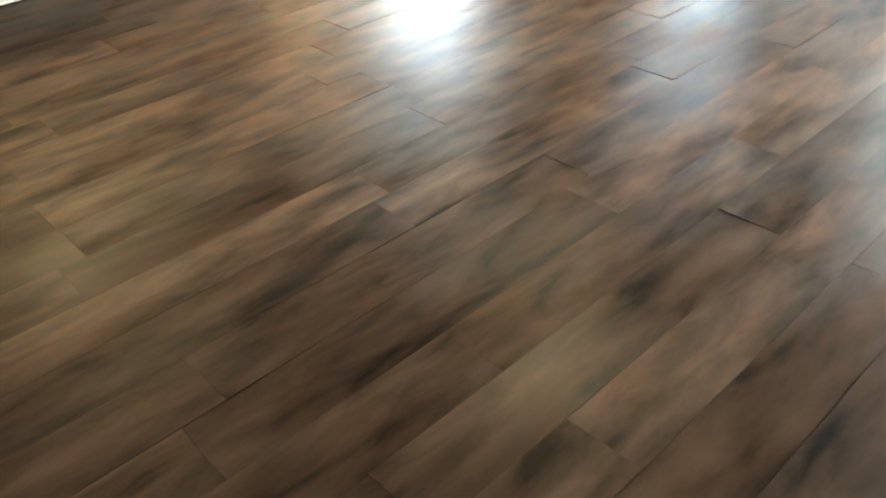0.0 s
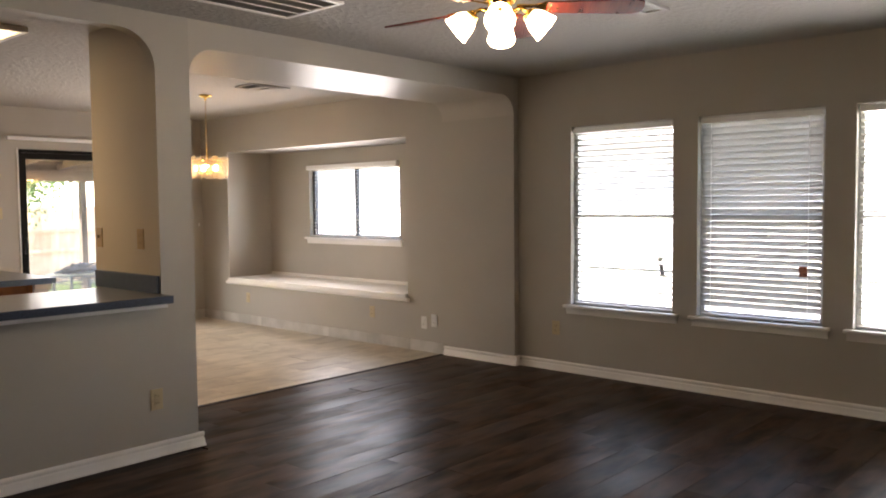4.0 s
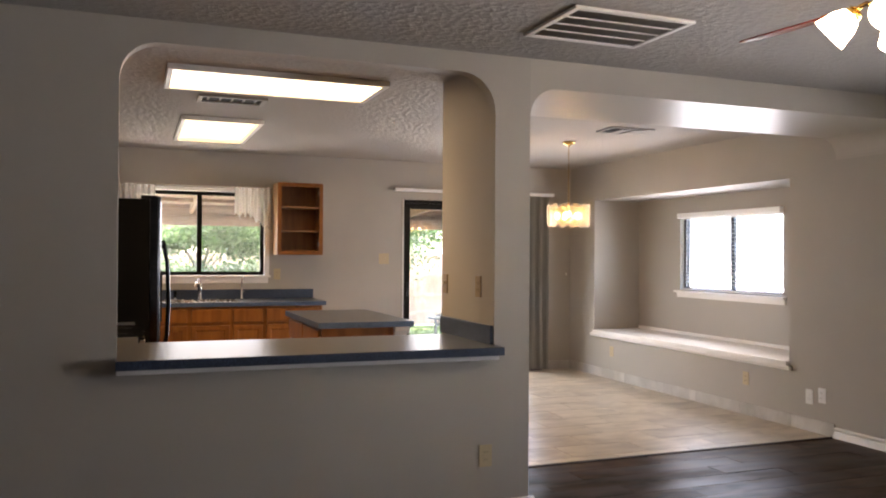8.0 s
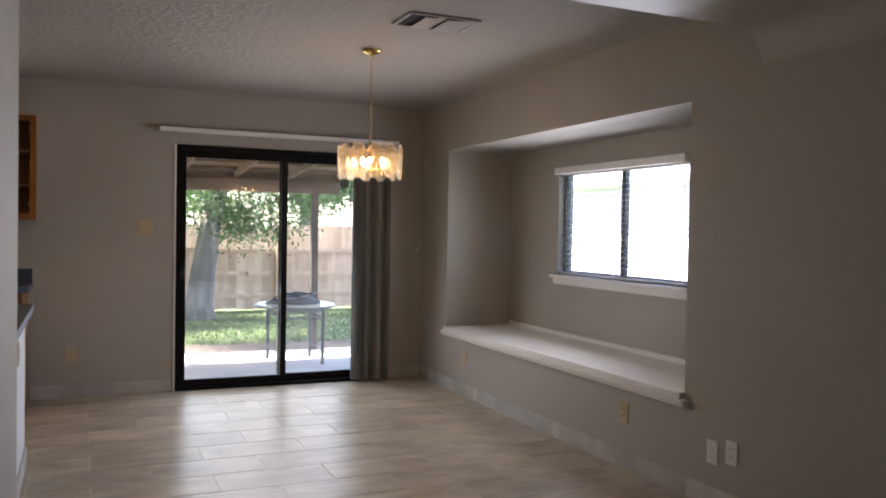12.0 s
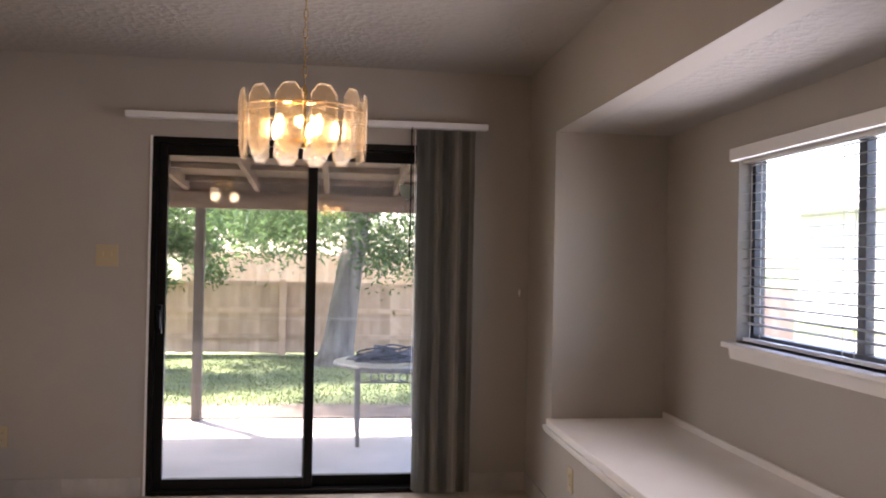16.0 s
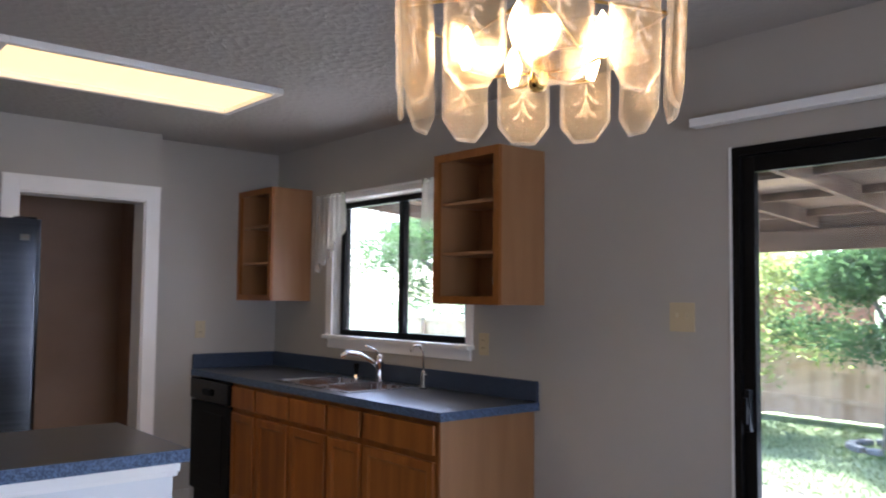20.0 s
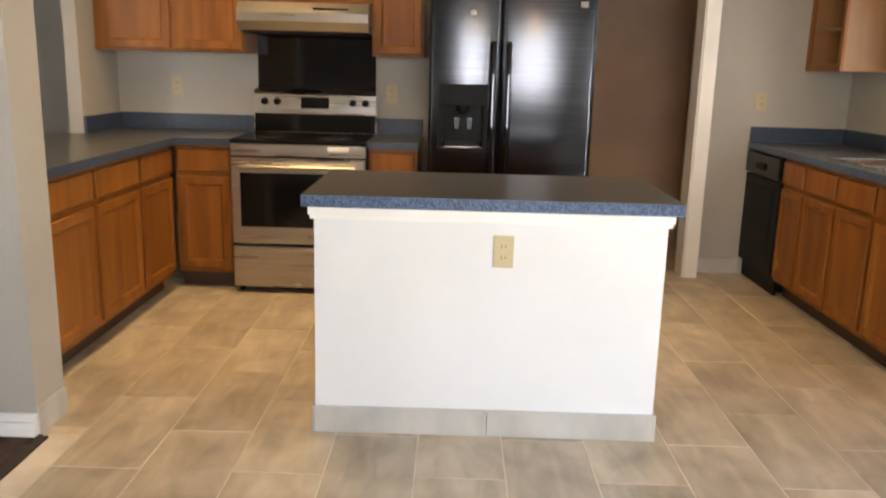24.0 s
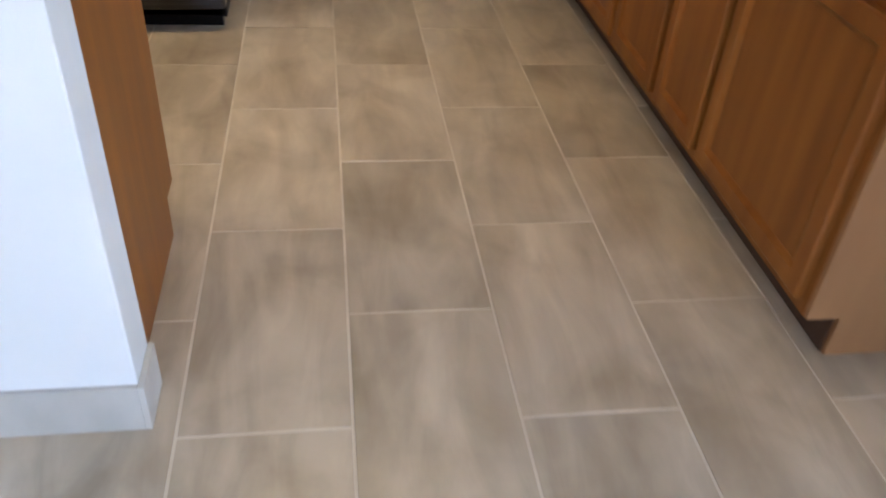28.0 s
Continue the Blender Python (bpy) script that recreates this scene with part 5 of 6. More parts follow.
def vent(x, y, lx, ly, slats, label, along="x", frame_mat=None):
    th = empty("ceiling_vent", x, y, CE, label, "ceiling vent", "ceiling vents")
    f = 0.03
    # near-black sheet stands in for the shade inside the duct
    part("duct_shade", box(-lx + f, lx - f, -ly + f, ly - f, -0.004, -0.001), DARK, th)
    part("frame", boxes((-lx, -lx + f, -ly, ly, -0.016, -0.001), (lx - f, lx, -ly, ly, -0.016, -0.001), (-lx + f, lx - f, -ly, -ly + f, -0.016, -0.001), (-lx + f, lx - f, ly - f, ly, -0.016, -0.001), bevel=0.003), frame_mat or WHITE, th)
    me = None
    n = slats
    span = (ly if along == "x" else lx) - f
    for k in range(n):
        u = -span + (k + 0.5) * 2 * span / n
        if me is None:
            ln = (lx if along == "x" else ly) - f
            t = 0.0065
            bm = prism([(-t, -0.003), (t, -0.009), (t, -0.0075), (-t, -0.0015)], "x", -ln, ln)
            ob = part("slat", bm, frame_mat or WHITE, th)
            me = ob.data
        else:
            ob = new("slat", me)
            ob.parent = th
        ob.matrix_basis = pose(0, u, 0) if along == "x" else pose(u, 0, 0, 0, 0, 90)
    return th


def return_grille(x, y, lx, ly):
    th = empty("return_grille", x, y, CE, "square white return-air grille with fine gray louvres", "ceiling vent", "ceiling vents")
    f = 0.028
    part("frame", boxes((-lx, -lx + f, -ly, ly, -0.016, -0.001), (lx - f, lx, -ly, ly, -0.016, -0.001), (-lx + f, lx - f, -ly, -ly + f, -0.016, -0.001), (-lx + f, lx - f, ly - f, ly, -0.016, -0.001), bevel=0.003), WHITE, th)
    # black sheet in place of the unlit duct above the louvres
    part("duct_shade", box(-lx + f, lx - f, -ly + f, ly - f, -0.004, -0.001), DARK, th)
    for k in range(3):
        u = (k - 1) * (lx - f) * 0.5
        part("divider", box(u - 0.004, u + 0.004, -ly + f, ly - f, -0.014, -0.004, 0.001), WHITE, th)
    me = None
    n = 44
    for k in range(n):
        v = -ly + f + (k + 0.5) * 2 * (ly - f) / n
        if me is None:
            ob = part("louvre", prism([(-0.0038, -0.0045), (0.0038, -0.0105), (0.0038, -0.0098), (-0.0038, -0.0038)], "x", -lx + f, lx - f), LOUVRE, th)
            me = ob.data
        else:
            ob = new("louvre", me)
            ob.parent = th
        ob.matrix_basis = pose(0, v, 0)
    return th


def register(x, y, lx, ly, label):
    """A register whose one curved vane leaves a dark slot at the end."""
    th = empty("ceiling_vent", x, y, CE, label, "ceiling vent", "ceiling vents")
    f = 0.02
    part("frame", boxes((-lx, -lx + f, -ly, ly, -0.012, -0.001), (lx - f, lx, -ly, ly, -0.012, -0.001), (-lx + f, lx - f, -ly, -ly + f, -0.012, -0.001), (-lx + f, lx - f, ly - f, ly, -0.012, -0.001), bevel=0.003), VENT, th)
    # black sheet paints the duct's shade into the open slot
    part("duct_shade", box(-lx + f, lx - f, -ly + f, ly - f, -0.003, -0.001), DARK, th)
    a, b = -ly + f, ly - f
    for k, (p, q) in enumerate(((a + 0.075, a + 0.2), (a + 0.2, b))):
        part("vane", prism([(p, -0.018), (p + 0.02, -0.021), (q - 0.004, -0.009), (q - 0.004, -0.007), (p + 0.02, -0.019), (p, -0.016)], "x", -lx + f, lx - f), VENT, th)
    return th


return_grille(-3.387, 3.26, 0.245, 0.31)
register(-5.985, 5.085, 0.14, 0.2, "small gray curved-vane air register in the dining ceiling")
vent(-5.885, 1.84, 0.12, 0.228, 5, "small gray air vent with dark louvres in the kitchen ceiling", "x", VENT)

# ceiling fan
FX, FY, FZ = -2.085, 3.53, 2.225
fan = empty("ceiling_fan", FX, FY, CE, "brass ceiling fan with five cherry blades and four lit lamps", "ceiling fan")
dz = FZ - CE
part("motor", lathe([(0.1, -0.001), (0.115, -0.02), (0.15, -0.045), (0.158, -0.075), (0.15, -0.105), (0.12, -0.135), (0.085, -0.15), (0.07, -0.165)], 0, 0, 40), BRASS, fan, smooth=True)
part("motor_band", lathe([(0.157, -0.066), (0.162, -0.07), (0.162, -0.08), (0.157, -0.084)], 0, 0, 40), BRASS, fan, smooth=True)
part("light_hub", lathe([(0.07, -0.165), (0.078, -0.18), (0.06, -0.2), (0.04, -0.215), (0.045, -0.24), (0.055, -0.255), (0.03, -0.275), (0.008, -0.285)], 0, 0, 28), BRASS, fan, smooth=True)
for k in range(5):
    m = Matrix.Translation((0, 0, dz)) @ pose(0, 0, 0, 0, 0, 72 * k - 30) @ pose(0, 0, 0, -12, 0, 0)
    part("blade", prism([(0.2, -0.05), (0.57, -0.068), (0.61, -0.052), (0.622, 0.0), (0.61, 0.052), (0.57, 0.068), (0.2, 0.05)], "z", -0.003, 0.003), REDWOOD, fan).matrix_basis = m
    ir = part("blade_iron", prism([(0.07, -0.014), (0.15, -0.01), (0.2, -0.04), (0.26, -0.03), (0.27, 0.0), (0.26, 0.03), (0.2, 0.04), (0.15, 0.01), (0.07, 0.014)], "z", 0.004, 0.01), BRASS, fan)
    ir.matrix_basis = m
    for u, v in ((0.215, -0.02), (0.215, 0.02), (0.245, 0.0)):
        part("screw", lathe([(0.006, -0.004), (0.005, -0.006), (0.002, -0.0065)], u, v, 8), BRASS, ir)
for k in range(4):
    a = radians(90 * k - 53)
    c, s = math.cos(a), math.sin(a)
    part("lamp_arm", tube([(0.04 * c, 0.04 * s, dz - 0.02), (0.085 * c, 0.085 * s, dz - 0.005), (0.115 * c, 0.115 * s, dz - 0.02), (0.125 * c, 0.125 * s, dz - 0.035)], 0.009, 10), BRASS, fan, smooth=True)
    m = Matrix.Translation((0.118 * c, 0.118 * s, dz - 0.03)) @ Matrix.Rotation(a, 4, "Z") @ Matrix.Rotation(radians(-50), 4, "Y")
    part("fitter", lathe([(0.014, 0.012), (0.026, 0.006), (0.03, -0.012), (0.028, -0.022)], 0, 0, 20), BRASS, fan, smooth=True).matrix_basis = m
    part("lamp_shade", lathe([(0.024, -0.008), (0.036, -0.02), (0.05, -0.045), (0.056, -0.075), (0.064, -0.105), (0.06, -0.104), (0.051, -0.074), (0.045, -0.046), (0.03, -0.024), (0.018, -0.014)], 0, 0, 24), SHADE, fan, "frosted tulip glass shade", smooth=True).matrix_basis = m
vent(-2.06, 4.72, 0.08, 0.17, 5, "small gray air register in the living-room ceiling", "y", VENT)

# chandelier
HX, HY = -6.79, 5.004
ch = empty("chandelier", HX, HY, CE, "brass chandelier with rings of etched glass panels", "chandelier")
part("canopy", lathe([(0.06, -0.001), (0.06, -0.012), (0.045, -0.024), (0.012, -0.03), (0.01, -0.045)], 0, 0), BRASS, ch, smooth=True)
zt = 1.858 - CE
link = None
for k in range(18):
    z = -0.045 - (k + 0.5) * (abs(zt) - 0.04) / 18
    if link is None:
        pts = [(0.0065 * math.cos(t), 0, 0.0175 * math.sin(t)) for t in [i * math.pi / 6 for i in range(13)]]
        ob = part("chain_link", tube(pts, 0.0018, 6), BRASS, ch, smooth=True)
        link = ob.data
    else:
        ob = new("chain_link", link)
        ob.parent = ch
    ob.matrix_basis = pose(0, 0, z, 0, 0, 90 * (k % 2))
part("stem", lathe([(0.006, zt + 0.02), (0.012, zt), (0.006, zt - 0.02), (0.006, zt - 0.13), (0.013, zt - 0.145), (0.013, zt - 0.165), (0.009, zt - 0.17), (0.007, zt - 0.172)], 0, 0, 16), BRASS, ch, smooth=True)
R0 = 0.192
part("ring", tube([((R0 - 0.008) * math.cos(i * math.pi / 16), (R0 - 0.008) * math.sin(i * math.pi / 16), zt - 0.055) for i in range(33)], 0.0018, 6), BRASS, ch, smooth=True)
for k in range(6):
    a = k * math.pi / 3 + 0.4
    part("spoke", tube([(0.006 * math.cos(a), 0.006 * math.sin(a), zt - 0.03), (R0 * math.cos(a), R0 * math.sin(a), zt - 0.055)], 0.0028, 6), BRASS, ch)


def glass_panel(hh, ww=0.0425, cut=0.024):
    o = [(-ww + cut, -hh), (ww - cut, -hh), (ww, -hh + cut * 1.3), (ww, hh - cut * 1.3), (ww - cut, hh), (-ww + cut, hh), (-ww, hh - cut * 1.3), (-ww, -hh + cut * 1.3)]
    i = [(u * 0.86, v * 0.945) for u, v in o]
    sheet, rim = bmesh.new(), bmesh.new()
    ra, rb, rc = ([rim.verts.new((u, y, v)) for u, v in q] for q, y in ((i, -0.004), (o, 0.0), (i, 0.004)))
    for p, q in ((ra, rb), (rb, rc)):
        for k in range(8):
            rim.faces.new((p[k], p[(k + 1) % 8], q[(k + 1) % 8], q[k]))
    sheet.faces.new([sheet.verts.new((u, -0.004, v)) for u, v in i][::-1])
    sheet.faces.new([sheet.verts.new((u, 0.004, v)) for u, v in i])
    bmesh.ops.recalc_face_normals(rim, faces=rim.faces)
    return sheet, rim


def etching(hh):
    """A flower and stems cut into the face of a panel, as thin frosted strips."""
    bm = bmesh.new()
    for k in range(8):
        a = k * math.pi / 4
        add_tube(bm, [(0.006 * math.cos(a), -0.0047, 0.006 * math.sin(a)), (0.012 * math.cos(a), -0.0047, 0.012 * math.sin(a)), (0.017 * math.cos(a), -0.0047, 0.017 * math.sin(a))], [0.0016, 0.003, 0.001], 5)
    for s in (-1, 1):
        for t in (-1, 1):
            add_tube(bm, [(0, -0.0047, t * 0.016), (s * 0.008, -0.0047, t * 0.03), (s * 0.018, -0.0047, t * 0.038)], [0.0008, 0.002, 0.0032], 5)
            add_tube(bm, [(0, -0.0047, t * 0.03), (s * 0.006, -0.0047, t * 0.05), (s * 0.013, -0.0047, t * 0.056)], [0.0008, 0.002, 0.003], 5)
    add_tube(bm, [(0, -0.0047, -hh * 0.62), (0, -0.0047, -0.016)], 0.0009, 5)
    add_tube(bm, [(0, -0.0047, 0.016), (0, -0.0047, hh * 0.62)], 0.0009, 5)
    return bm


for ring, (n, r, hh, zc) in enumerate(((12, R0, 0.104, zt - 0.108),)):
    gp = ge = None
    for k in range(n):
        a = 360 / n * k + 20
        if gp is None:
            sheet, rim = glass_panel(hh)
            ob = part("glass_panel", sheet, CRYSTAL, ch)
            bmesh_flower = etching(hh)
            for v in bmesh_flower.verts:
                v.co.x, v.co.z = v.co.x * 1.15, v.co.z * 1.05
            et = part("etched_flower", bmesh_flower, ETCH, ob)
            be = part("bevelled_edge", rim, BEVEL, ob)
            gp, ge, gb = ob.data, et.data, be.data
        else:
            ob = new("glass_panel", gp)
            ob.parent = ch
            et = new("etched_flower", ge)
            et.parent = ob
            be = new("bevelled_edge", gb)
            be.parent = ob
        be.visible_shadow = et.visible_shadow = False
        ob.visible_shadow = False
        ob.matrix_basis = pose(r * math.sin(radians(a)), -r * math.cos(radians(a)), zc, 2 + random.uniform(-1.5, 1.5), 0, a + random.uniform(-3, 3))
for k in range(5):
    a = k * math.pi * 0.4 + 0.5
    x, y = 0.1 * math.cos(a), 0.1 * math.sin(a)
    part("candle_arm", tube([(0, 0, zt - 0.145), (x * 0.6, y * 0.6, zt - 0.15), (x, y, zt - 0.14)], 0.0022, 6), BRASS, ch)
    part("bulb", lathe([(0.005, zt - 0.14), (0.008, zt - 0.132), (0.0125, zt - 0.115), (0.0125, zt - 0.104), (0.007, zt - 0.088), (0.001, zt - 0.078)], x, y, 14), BULB, ch, "glowing candle bulb", smooth=True)

glow_lamp = new("chandelier_light", bpy.data.lights.new("chandelier_light", "POINT"))
glow_lamp.data.energy, glow_lamp.data.color, glow_lamp.data.shadow_soft_size = 0.65, (1.0, 0.6, 0.27), 0.015
glow_lamp.location = (HX, HY, CE + zt - 0.09)

# ---- outdoors ----
setting("ground", box(-400, 400, -400, 400, -0.6, OUT - 0.03), GRASSM, "green lawn reaching to the horizon", "ground")
setting("patio_slab", box(-11.66, W0, -3.0, 7.6, OUT - 0.1, OUT, 0.01), CONC, "pale concrete patio slab", "patio")
setting("planting_strip", box(-12.55, -11.66, -3.0, 7.6, OUT - 0.1, OUT - 0.024), DIRT, "strip of bare earth and dry leaves along the patio", "ground")
rng = random.Random(4)
verts, faces = [], []
for k in range(34000):
    x, y = rng.uniform(-16.5, -12.4), rng.uniform(-2, 9)
    h, a, w = rng.uniform(0.015, 0.05), rng.uniform(0, 6.28), 0.006
    dx, dy = math.cos(a), math.sin(a)
    b, i = OUT - 0.031, len(verts)
    verts += [(x - w * dy, y + w * dx, b), (x + w * dy, y - w * dx, b), (x + 0.5 * h * dx, y + 0.5 * h * dy, b + h)]
    faces.append((i, i + 1, i + 2))
blades = bpy.data.meshes.new("grass_blades")
blades.from_pydata(verts, [], faces)
blades.materials.append(GRASSM)
tagged(new("grass_blades", blades), "short green grass blades on the lawn", "grass", kind="stuff")
for k in range(13):
    ob = part("edging_brick", box(-0.05, 0.05, -0.11, 0.11, 0, 0.032, 0.008), DIRT)
    ob.matrix_basis = pose(-11.74 + rng.uniform(-0.03, 0.03), 3.2 + k * 0.235 + rng.uniform(-0.006, 0.006), OUT - 0.03, 0, 0, rng.uniform(-3, 3))
    tagged(ob, "weathered edging stone beside the patio", "edging stone", "edging stones")

# patio cover
pc = empty("patio_cover", -10.2, 3.5, 2.0, "weathered wooden patio cover on posts", "patio cover")
here(part("deck", prism([(-11.95, 1.985), (W0, 2.2), (W0, 2.225), (-11.95, 2.01)], "y", 0.7, 6.25), PATWOOD), pc)
here(part("front_beam", box(-11.65, -11.56, 0.7, 6.25, 1.755, 1.9, 0.004), PATWOOD), pc)
for k in range(10):
    y = 0.72 + k * 0.612
    here(part("rafter", prism([(-11.95, 1.885), (W0, 2.1), (W0, 2.199), (-11.95, 1.984)], "y", y - 0.02, y + 0.02), RAFTER), pc)
for k in range(4):
    x = -9.6 - k * 0.6
    z = 2.2 + (x - W0) * 0.0737
    here(part("purlin", box(x - 0.02, x + 0.02, 0.7, 6.25, z - 0.05, z - 0.003), RAFTER), pc)
here(part("blocking", box(-11.625, -11.585, 0.7, 6.25, 1.9, 2.005), PATWOOD), pc)
for y in (0.95, 3.9, 5.95):
    here(part("post", box(-11.65, -11.56, y - 0.04, y + 0.04, OUT, 1.755, 0.006), POSTWOOD), pc)

# fence: posts, rails, boards
fc = empty("wooden_fence", -16.8, 3.5, OUT, "cedar board fence along the back of the yard", "fence")
for z in (0.12, 0.52, 0.92):
    here(part("rail", box(-16.72, -16.68, -11.4, 9.0, z - 0.035, z + 0.035), FENCE), fc)
for k in range(7):
    here(part("post", box(-16.68, -16.58, -7.5 + k * 2.35, -7.4 + k * 2.35, OUT - 0.03, 1.0, 0.006), FENCE), fc)
me = None
for k in range(136):
    if me is None:
        ob = part("board", prism([(-0.0745, 0), (0.0745, 0), (0.0745, 1.05), (0.05, 1.08), (-0.05, 1.08), (-0.0745, 1.05)], "x", -0.009, 0.009), FENCE, fc)
        me = ob.data
    else:
        ob = new("board", me)
        ob.parent = fc
    ob.location = (0.07, -11.4 + k * 0.151, rng.uniform(-0.012, 0.012))
hf = empty("tall_fence", -21.5, 3.0, OUT, "taller cedar fence of the next yard", "fence")
me = None
for k in range(56):
    if me is None:
        ob = part("board", box(-0.01, 0.01, -0.099, 0.099, 0, 1.52), FENCE, hf)
        me = ob.data
    else:
        ob = new("board", me)
        ob.parent = hf
    ob.location = (rng.uniform(-0.01, 0.01), -1.0 + k * 0.2, rng.uniform(-0.015, 0.015))


sh = empty("neighbour_shed", -22.0, -4.6, OUT, "low red brick building behind the fences", "shed")
here(part("wall", box(-23.5, -21.2, -8.0, -1.2, OUT, 1.62), REDWALL), sh)
here(part("roof", prism([(-8.3, 1.62), (-0.9, 1.62), (-0.9, 1.7), (-4.6, 2.5), (-8.3, 1.7)], "x", -23.8, -21.0), ROOFM), sh)


def tree(x, y, trunk, height, spread, crown_z, count, leaf, label, seed, lean=(0.0, 0.0), low=None, fine=1.0):
    """A tapered, forked trunk with limbs and a crown of single leaves in clumps."""
    r = random.Random(seed)
    th = empty("tree", x, y, OUT - 0.03, label, "tree")
    top = Vector((lean[0], lean[1], crown_z))
    bm = tube([(0, 0, -0.05), (lean[0] * 0.1, lean[1] * 0.1, 0.25), (lean[0] * 0.5, lean[1] * 0.5, crown_z * 0.55), tuple(top)], [trunk * 1.55, trunk * 1.05, trunk * 0.85, trunk * 0.7], 14)
    tips = []
    for k in range(9):
        a, e = k * 2.4 + r.uniform(-0.3, 0.3), r.uniform(0.25, 1.1)
        d = Vector((math.cos(a) * math.cos(e), math.sin(a) * math.cos(e), math.sin(e)))
        l = spread * r.uniform(0.6, 1.0)
        mid = top + d * l * 0.5 + Vector((0, 0, 0.1))
        end = top + d * l + Vector((0, 0, -0.15 * l * (1 - math.sin(e))))
        add_tube(bm, [tuple(top - Vector((0, 0, 0.15))), tuple(mid), tuple(end)], [trunk * 0.45, trunk * 0.24, trunk * 0.07], 7)
        tips += [mid.lerp(end, u) for u in (0.2, 0.6, 1.0)]
        for q in range(3):
            s = end + Vector((r.uniform(-1, 1), r.uniform(-1, 1), r.uniform(-0.5, 0.6))) * spread * 0.3
            add_tube(bm, [tuple(mid.lerp(end, 0.4)), tuple(s)], [trunk * 0.1, trunk * 0.03], 5)
            tips.append(s)
    part("trunk", bm, BARK, th, smooth=True)
    if low is not None:
        tips += [Vector((lean[0] + r.uniform(-1, 1) * spread * 0.8, lean[1] + r.uniform(-1, 1) * spread * 0.9, r.uniform(low, crown_z))) for _ in range(16)]
    verts, faces = [], []
    for k in range(count):
        c = r.choice(tips) + Vector((r.gauss(0, 1), r.gauss(0, 1), r.gauss(0, 0.75))) * spread * 0.105
        s = fine * r.uniform(0.04, 0.085) * (1 if spread < 2.8 else 1.5)
        u = Vector((r.gauss(0, 1), r.gauss(0, 1), r.gauss(0, 1))).normalized()
        v = u.orthogonal().normalized()
        i = len(verts)
        verts += [tuple(c - u * s), tuple(c + v * s * 0.45), tuple(c + u * s), tuple(c - v * s * 0.45)]
        faces.append((i, i + 1, i + 2, i + 3))
    me = bpy.data.meshes.new("crown")
    me.from_pydata(verts, [], faces)
    me.materials.append(leaf)
    cr = new("crown", me)
    cr.parent = th
    return th


tree(-15.6, 5.1, 0.215, 5, 2.7, 2.2, 60000, LEAF, "large shade tree with a thick leaning trunk on the lawn", 3, (-0.1, 0.32), low=1.6, fine=0.6)
tree(-15.1, 2.25, 0.05, 3, 1.2, 1.3, 16000, LEAF, "small bushy tree in a ring of stones on the lawn", 8, (0.05, 0.1), low=1.1, fine=0.6)
tree(-15.7, -0.3, 0.08, 4, 1.9, 1.4, 14000, LEAFY, "yellow-green tree beside the fence", 12, low=0.8, fine=0.7)
tree(-15.0, -3.0, 0.15, 5, 2.0, 1.85, 22000, LEAF, "shade tree with a leaning trunk beside the house", 31, (0.2, -1.25), low=1.5, fine=0.6)
for k, (x, y, s) in enumerate(((-24, -6, 3.0), (-25, 2, 3.2), (-24, 9, 3.0), (-23, -13, 3.2))):
    tree(x, y, 0.2, 6, s, 2.2, 14000, LEAF, "leafy tree behind the fences", 20 + k)
for k in range(12):
    a = k * math.pi / 6
    ob = part("ring_stone", box(-0.07, 0.07, -0.05, 0.05, 0, 0.06, 0.012), PAVING)
    ob.matrix_basis = pose(-15.1 + 0.36 * math.cos(a), 2.25 + 0.36 * math.sin(a), OUT - 0.03, 0, 0, math.degrees(a) + 90)
    tagged(ob, "gray stone of the ring round the small tree", "stone", "ring of stones")

# patio table with a canvas cover heaped on it
tb = empty("patio_table", -10.8, 5.53, OUT, "round glass patio table on blue-gray metal legs with scrolled aprons", "patio table")
part("table_top", lathe([(0.425, 0.62), (0.43, 0.624), (0.43, 0.63), (0.425, 0.634)], 0, 0, 40), TABLEGLASS, tb)
part("rim", tube([(0.43 * math.cos(i * math.pi / 20), 0.43 * math.sin(i * math.pi / 20), 0.615) for i in range(41)], 0.011, 8), TABLEMETAL, tb, smooth=True)
for lx, ly in ((-0.27, -0.24), (0.27, -0.24), (0.27, 0.24), (-0.27, 0.24)):
    part("leg", box(lx - 0.016, lx + 0.016, ly - 0.016, ly + 0.016, 0.0, 0.604, 0.003), TABLEMETAL, tb)
for ax, b in (("x", -0.24), ("x", 0.24), ("y", -0.27), ("y", 0.27)):
    e = 0.254 if ax == "x" else 0.224
    bm = bmesh.new()
    put = (lambda u, z: (u, b, z)) if ax == "x" else (lambda u, z: (b, u, z))
    for z in (0.58, 0.5):
        add_tube(bm, [put(-e, z), put(e, z)], 0.008, 6)
    for c in (-0.5, 0.0, 0.5):
        add_tube(bm, [put(c * e + 0.034 * math.cos(i * math.pi / 8), 0.54 + 0.032 * math.sin(i * math.pi / 8)) for i in range(17)], 0.005, 6)
    part("scroll_apron", bm, TABLEMETAL, tb)
for ly in (-0.24, 0.24):
    part("stretcher", tube([(-0.254, ly, 0.15), (0.254, ly, 0.15)], 0.008, 6), TABLEMETAL, tb)
bm = bmesh.new()
bmesh.ops.create_icosphere(bm, subdivisions=4, radius=1.0)
for v in bm.verts:
    n = noise.noise(v.co * 2.3) * 0.35 + noise.noise(v.co * 6.0) * 0.16
    v.co = Vector((v.co.x * 0.2, v.co.y * 0.28, max(0.0, v.co.z * 0.08))) * (1 + n)
    v.co.z = max(0.002, v.co.z)
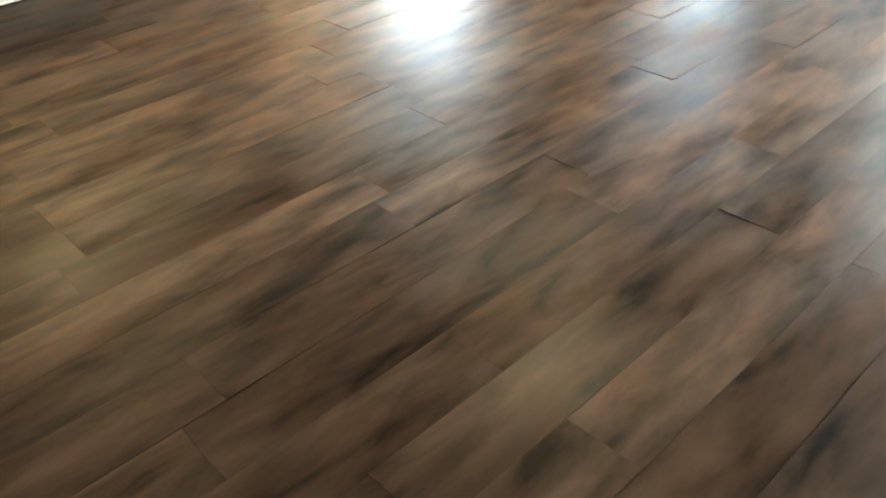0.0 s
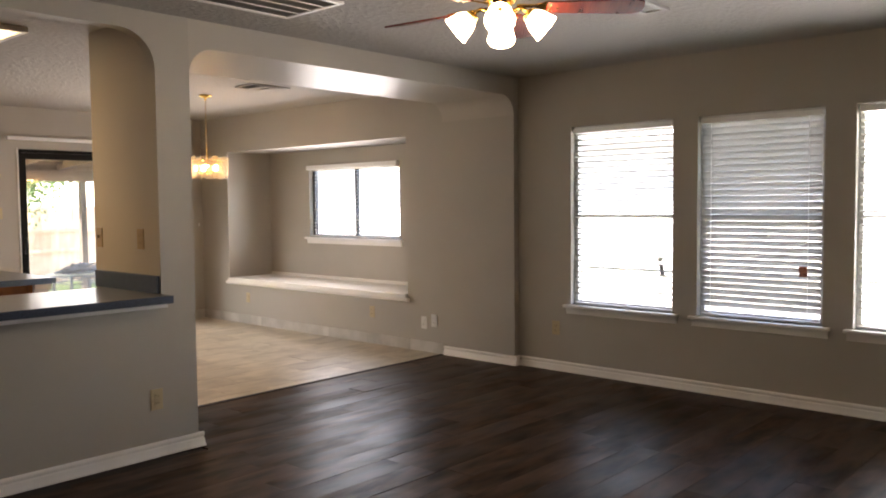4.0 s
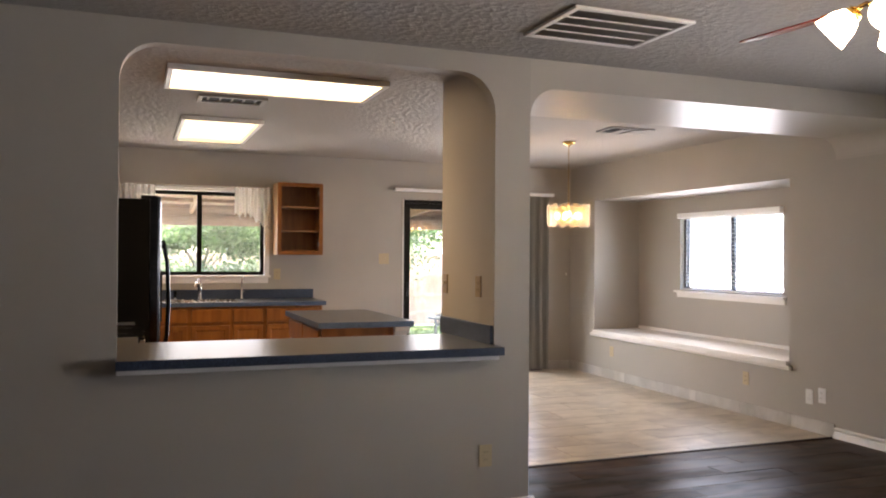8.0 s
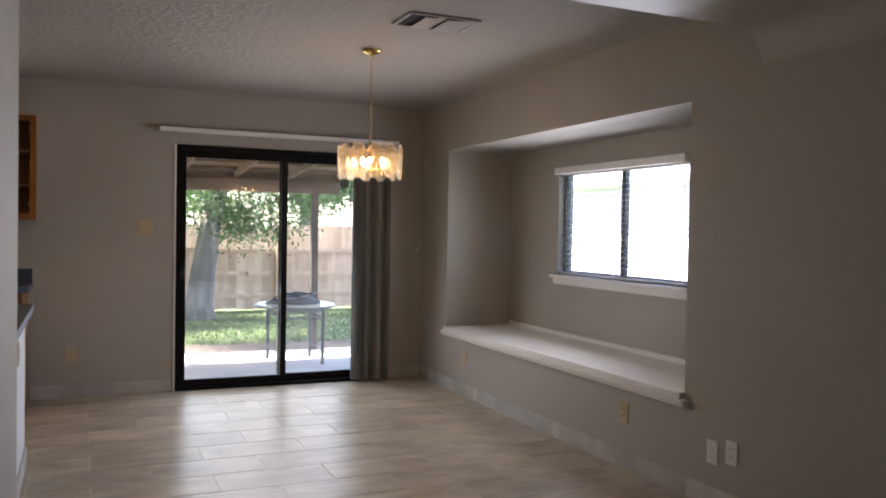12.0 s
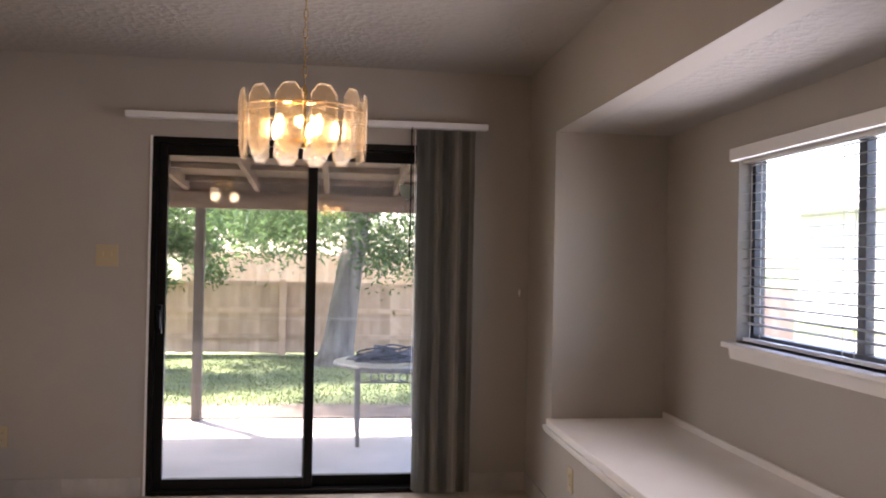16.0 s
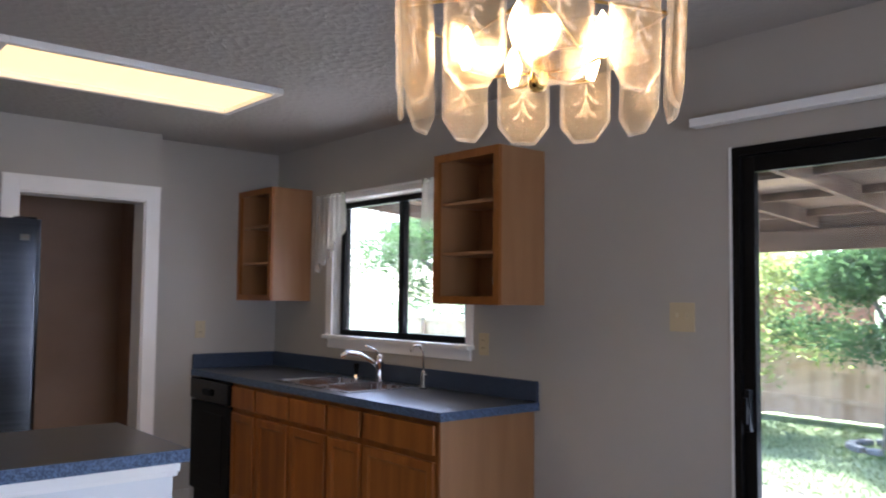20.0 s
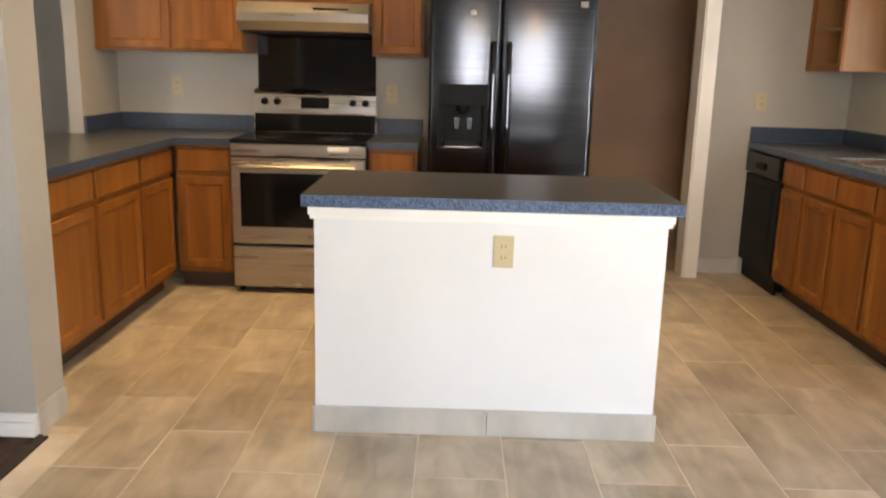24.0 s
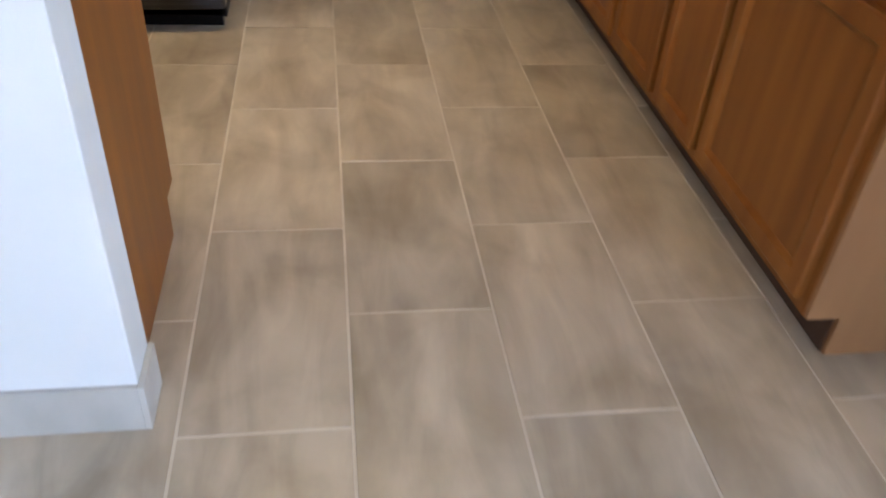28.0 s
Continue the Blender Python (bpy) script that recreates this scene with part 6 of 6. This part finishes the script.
cv = tagged(part("canvas_heap", bm, CLOTH, smooth=True), "crumpled black canvas cover heaped on the patio table", "cover")
cv.location = (-10.8, 5.53, OUT + 0.634)
for k in range(6):
    a0, rx, ry = rng.uniform(0, 6.28), rng.uniform(0.08, 0.16), rng.uniform(0.1, 0.2)
    cx, cy = rng.uniform(-0.12, 0.12), rng.uniform(-0.16, 0.16)
    pts = [(cx + rx * math.cos(a0 + i * 0.42), cy + ry * math.sin(a0 + i * 0.42), 0.03 + 0.045 * (1 + math.sin(i * 0.42 + k))) for i in range(13)]
    part("strap", tube(pts, 0.008, 6), CLOTH, cv, smooth=True)

# neighbour's house on the window side
nh = empty("neighbour_house", -5.0, 17.5, OUT, "pale neighbouring house seen through the blinds", "house")
here(part("wall", box(-24.0, 6.0, 17.0, 17.3, OUT, 2.7), SIDING), nh)
here(part("roof", prism([(16.4, 2.65), (21.5, 4.3), (21.5, 4.4), (16.4, 2.75)], "x", -24.5, 6.5), ROOFM), nh)
for k, x in enumerate((-11.0, -6.9, -2.0)):
    wf = here(part("window", boxes((x - 0.55, x - 0.49, 16.97, 17.0, 0.9, 2.0), (x + 0.49, x + 0.55, 16.97, 17.0, 0.9, 2.0), (x - 0.49, x + 0.49, 16.97, 17.0, 0.9, 0.96), (x - 0.49, x + 0.49, 16.97, 17.0, 1.94, 2.0)), WHITE), nh)
    part("pane", box(x - 0.49, x + 0.49, 16.985, 16.995, 0.96, 1.94), DIMPANE, wf).matrix_parent_inverse = Matrix.Identity(4)

setting("driveway", box(-20.0, 8.0, 8.2, 16.9, OUT - 0.1, OUT - 0.02), PAVING, "weathered gray paving strip beside the house", "ground")

# ---- floor tiles ----
tx, ty, gap = 0.3035, 0.60, 0.0054
fl = bpy.data.objects["floor_tile_base"]
shared = {}
x_line = -7.42
for i in range(-6, 10):
    a, b = x_line + i * tx, x_line + (i + 1) * tx
    a, b = max(a, XW + 0.001), min(b, XA)
    if b - a < 0.03:
        continue
    for j in range(-8, 8):
        c = 3.438 + j * ty + (0.3 if i % 2 == 0 else 0.0)
        d = c + ty
        c, d = max(c, YS - 1.38), min(d, YB - 0.001)
        if d - c < 0.03:
            continue
        if b > XT:
            if d > YP1:
                b2 = XT - 0.001
                if c < YP1 or b2 - a < 0.03:
                    d = YP1 if c < YP1 else d
                    if c >= YP1 or d - c < 0.03:
                        continue
                else:
                    b = b2
        key = (round(b - a, 3), round(d - c, 3))
        if key not in shared:
            ob = part("tile", box(-(b - a) / 2 + gap / 2, (b - a) / 2 - gap / 2, -(d - c) / 2 + gap / 2, (d - c) / 2 - gap / 2, -0.008, 0.0, 0.0008), TILE, fl)
            shared[key] = ob.data
        else:
            ob = new("tile", shared[key])
            ob.parent = fl
        ob.location = ((a + b) / 2, (c + d) / 2, rng.uniform(-0.0006, 0.0006))

# ---- wood planks: one by one where the walk passes, joined farther off ----
pw, pl, pg = 0.18, 1.22, 0.0002
fl = bpy.data.objects["floor_wood_base"]
shared = {}
far = bmesh.new()
cols = int((XE - XT) / pw) + 1
for i in range(cols):
    a, b = XT + 0.012 + i * pw, min(XT + 0.012 + (i + 1) * pw, XE)
    if b - a < 0.02:
        continue
    off = rng.uniform(0, pl)
    for j in range(-1, 9):
        c, d = YSL + j * pl + off, YSL + (j + 1) * pl + off
        c, d = max(c, YSL), min(d, YL)
        if d - c < 0.02:
            continue
        if a < XA:
            c = max(c, YP1)
            if d - c < 0.02:
                continue
        if a < 0.6 and d > 0.4:
            key = (round(b - a, 3), round(d - c, 2))
            if key not in shared:
                ob = part("plank", box(-(b - a) / 2 + pg, (b - a) / 2 - pg, -(d - c) / 2 + pg, (d - c) / 2 - pg, -0.008, 0.0, 0.0004), PLANK, fl)
                shared[key] = ob.data
            else:
                ob = new("plank", shared[key])
                ob.parent = fl
            ob.location = ((a + b) / 2, (c + d) / 2, rng.uniform(-0.0003, 0))
            ob.rotation_euler = (rng.gauss(0, 0.0011), rng.gauss(0, 0.0042), 0)
        else:
            add_box(far, a + pg, b - pg, c + pg, d - pg, -0.008, 0.0)
ob = part("far_planks", far, PLANKS, fl)
tagged(ob, kind="stuff")
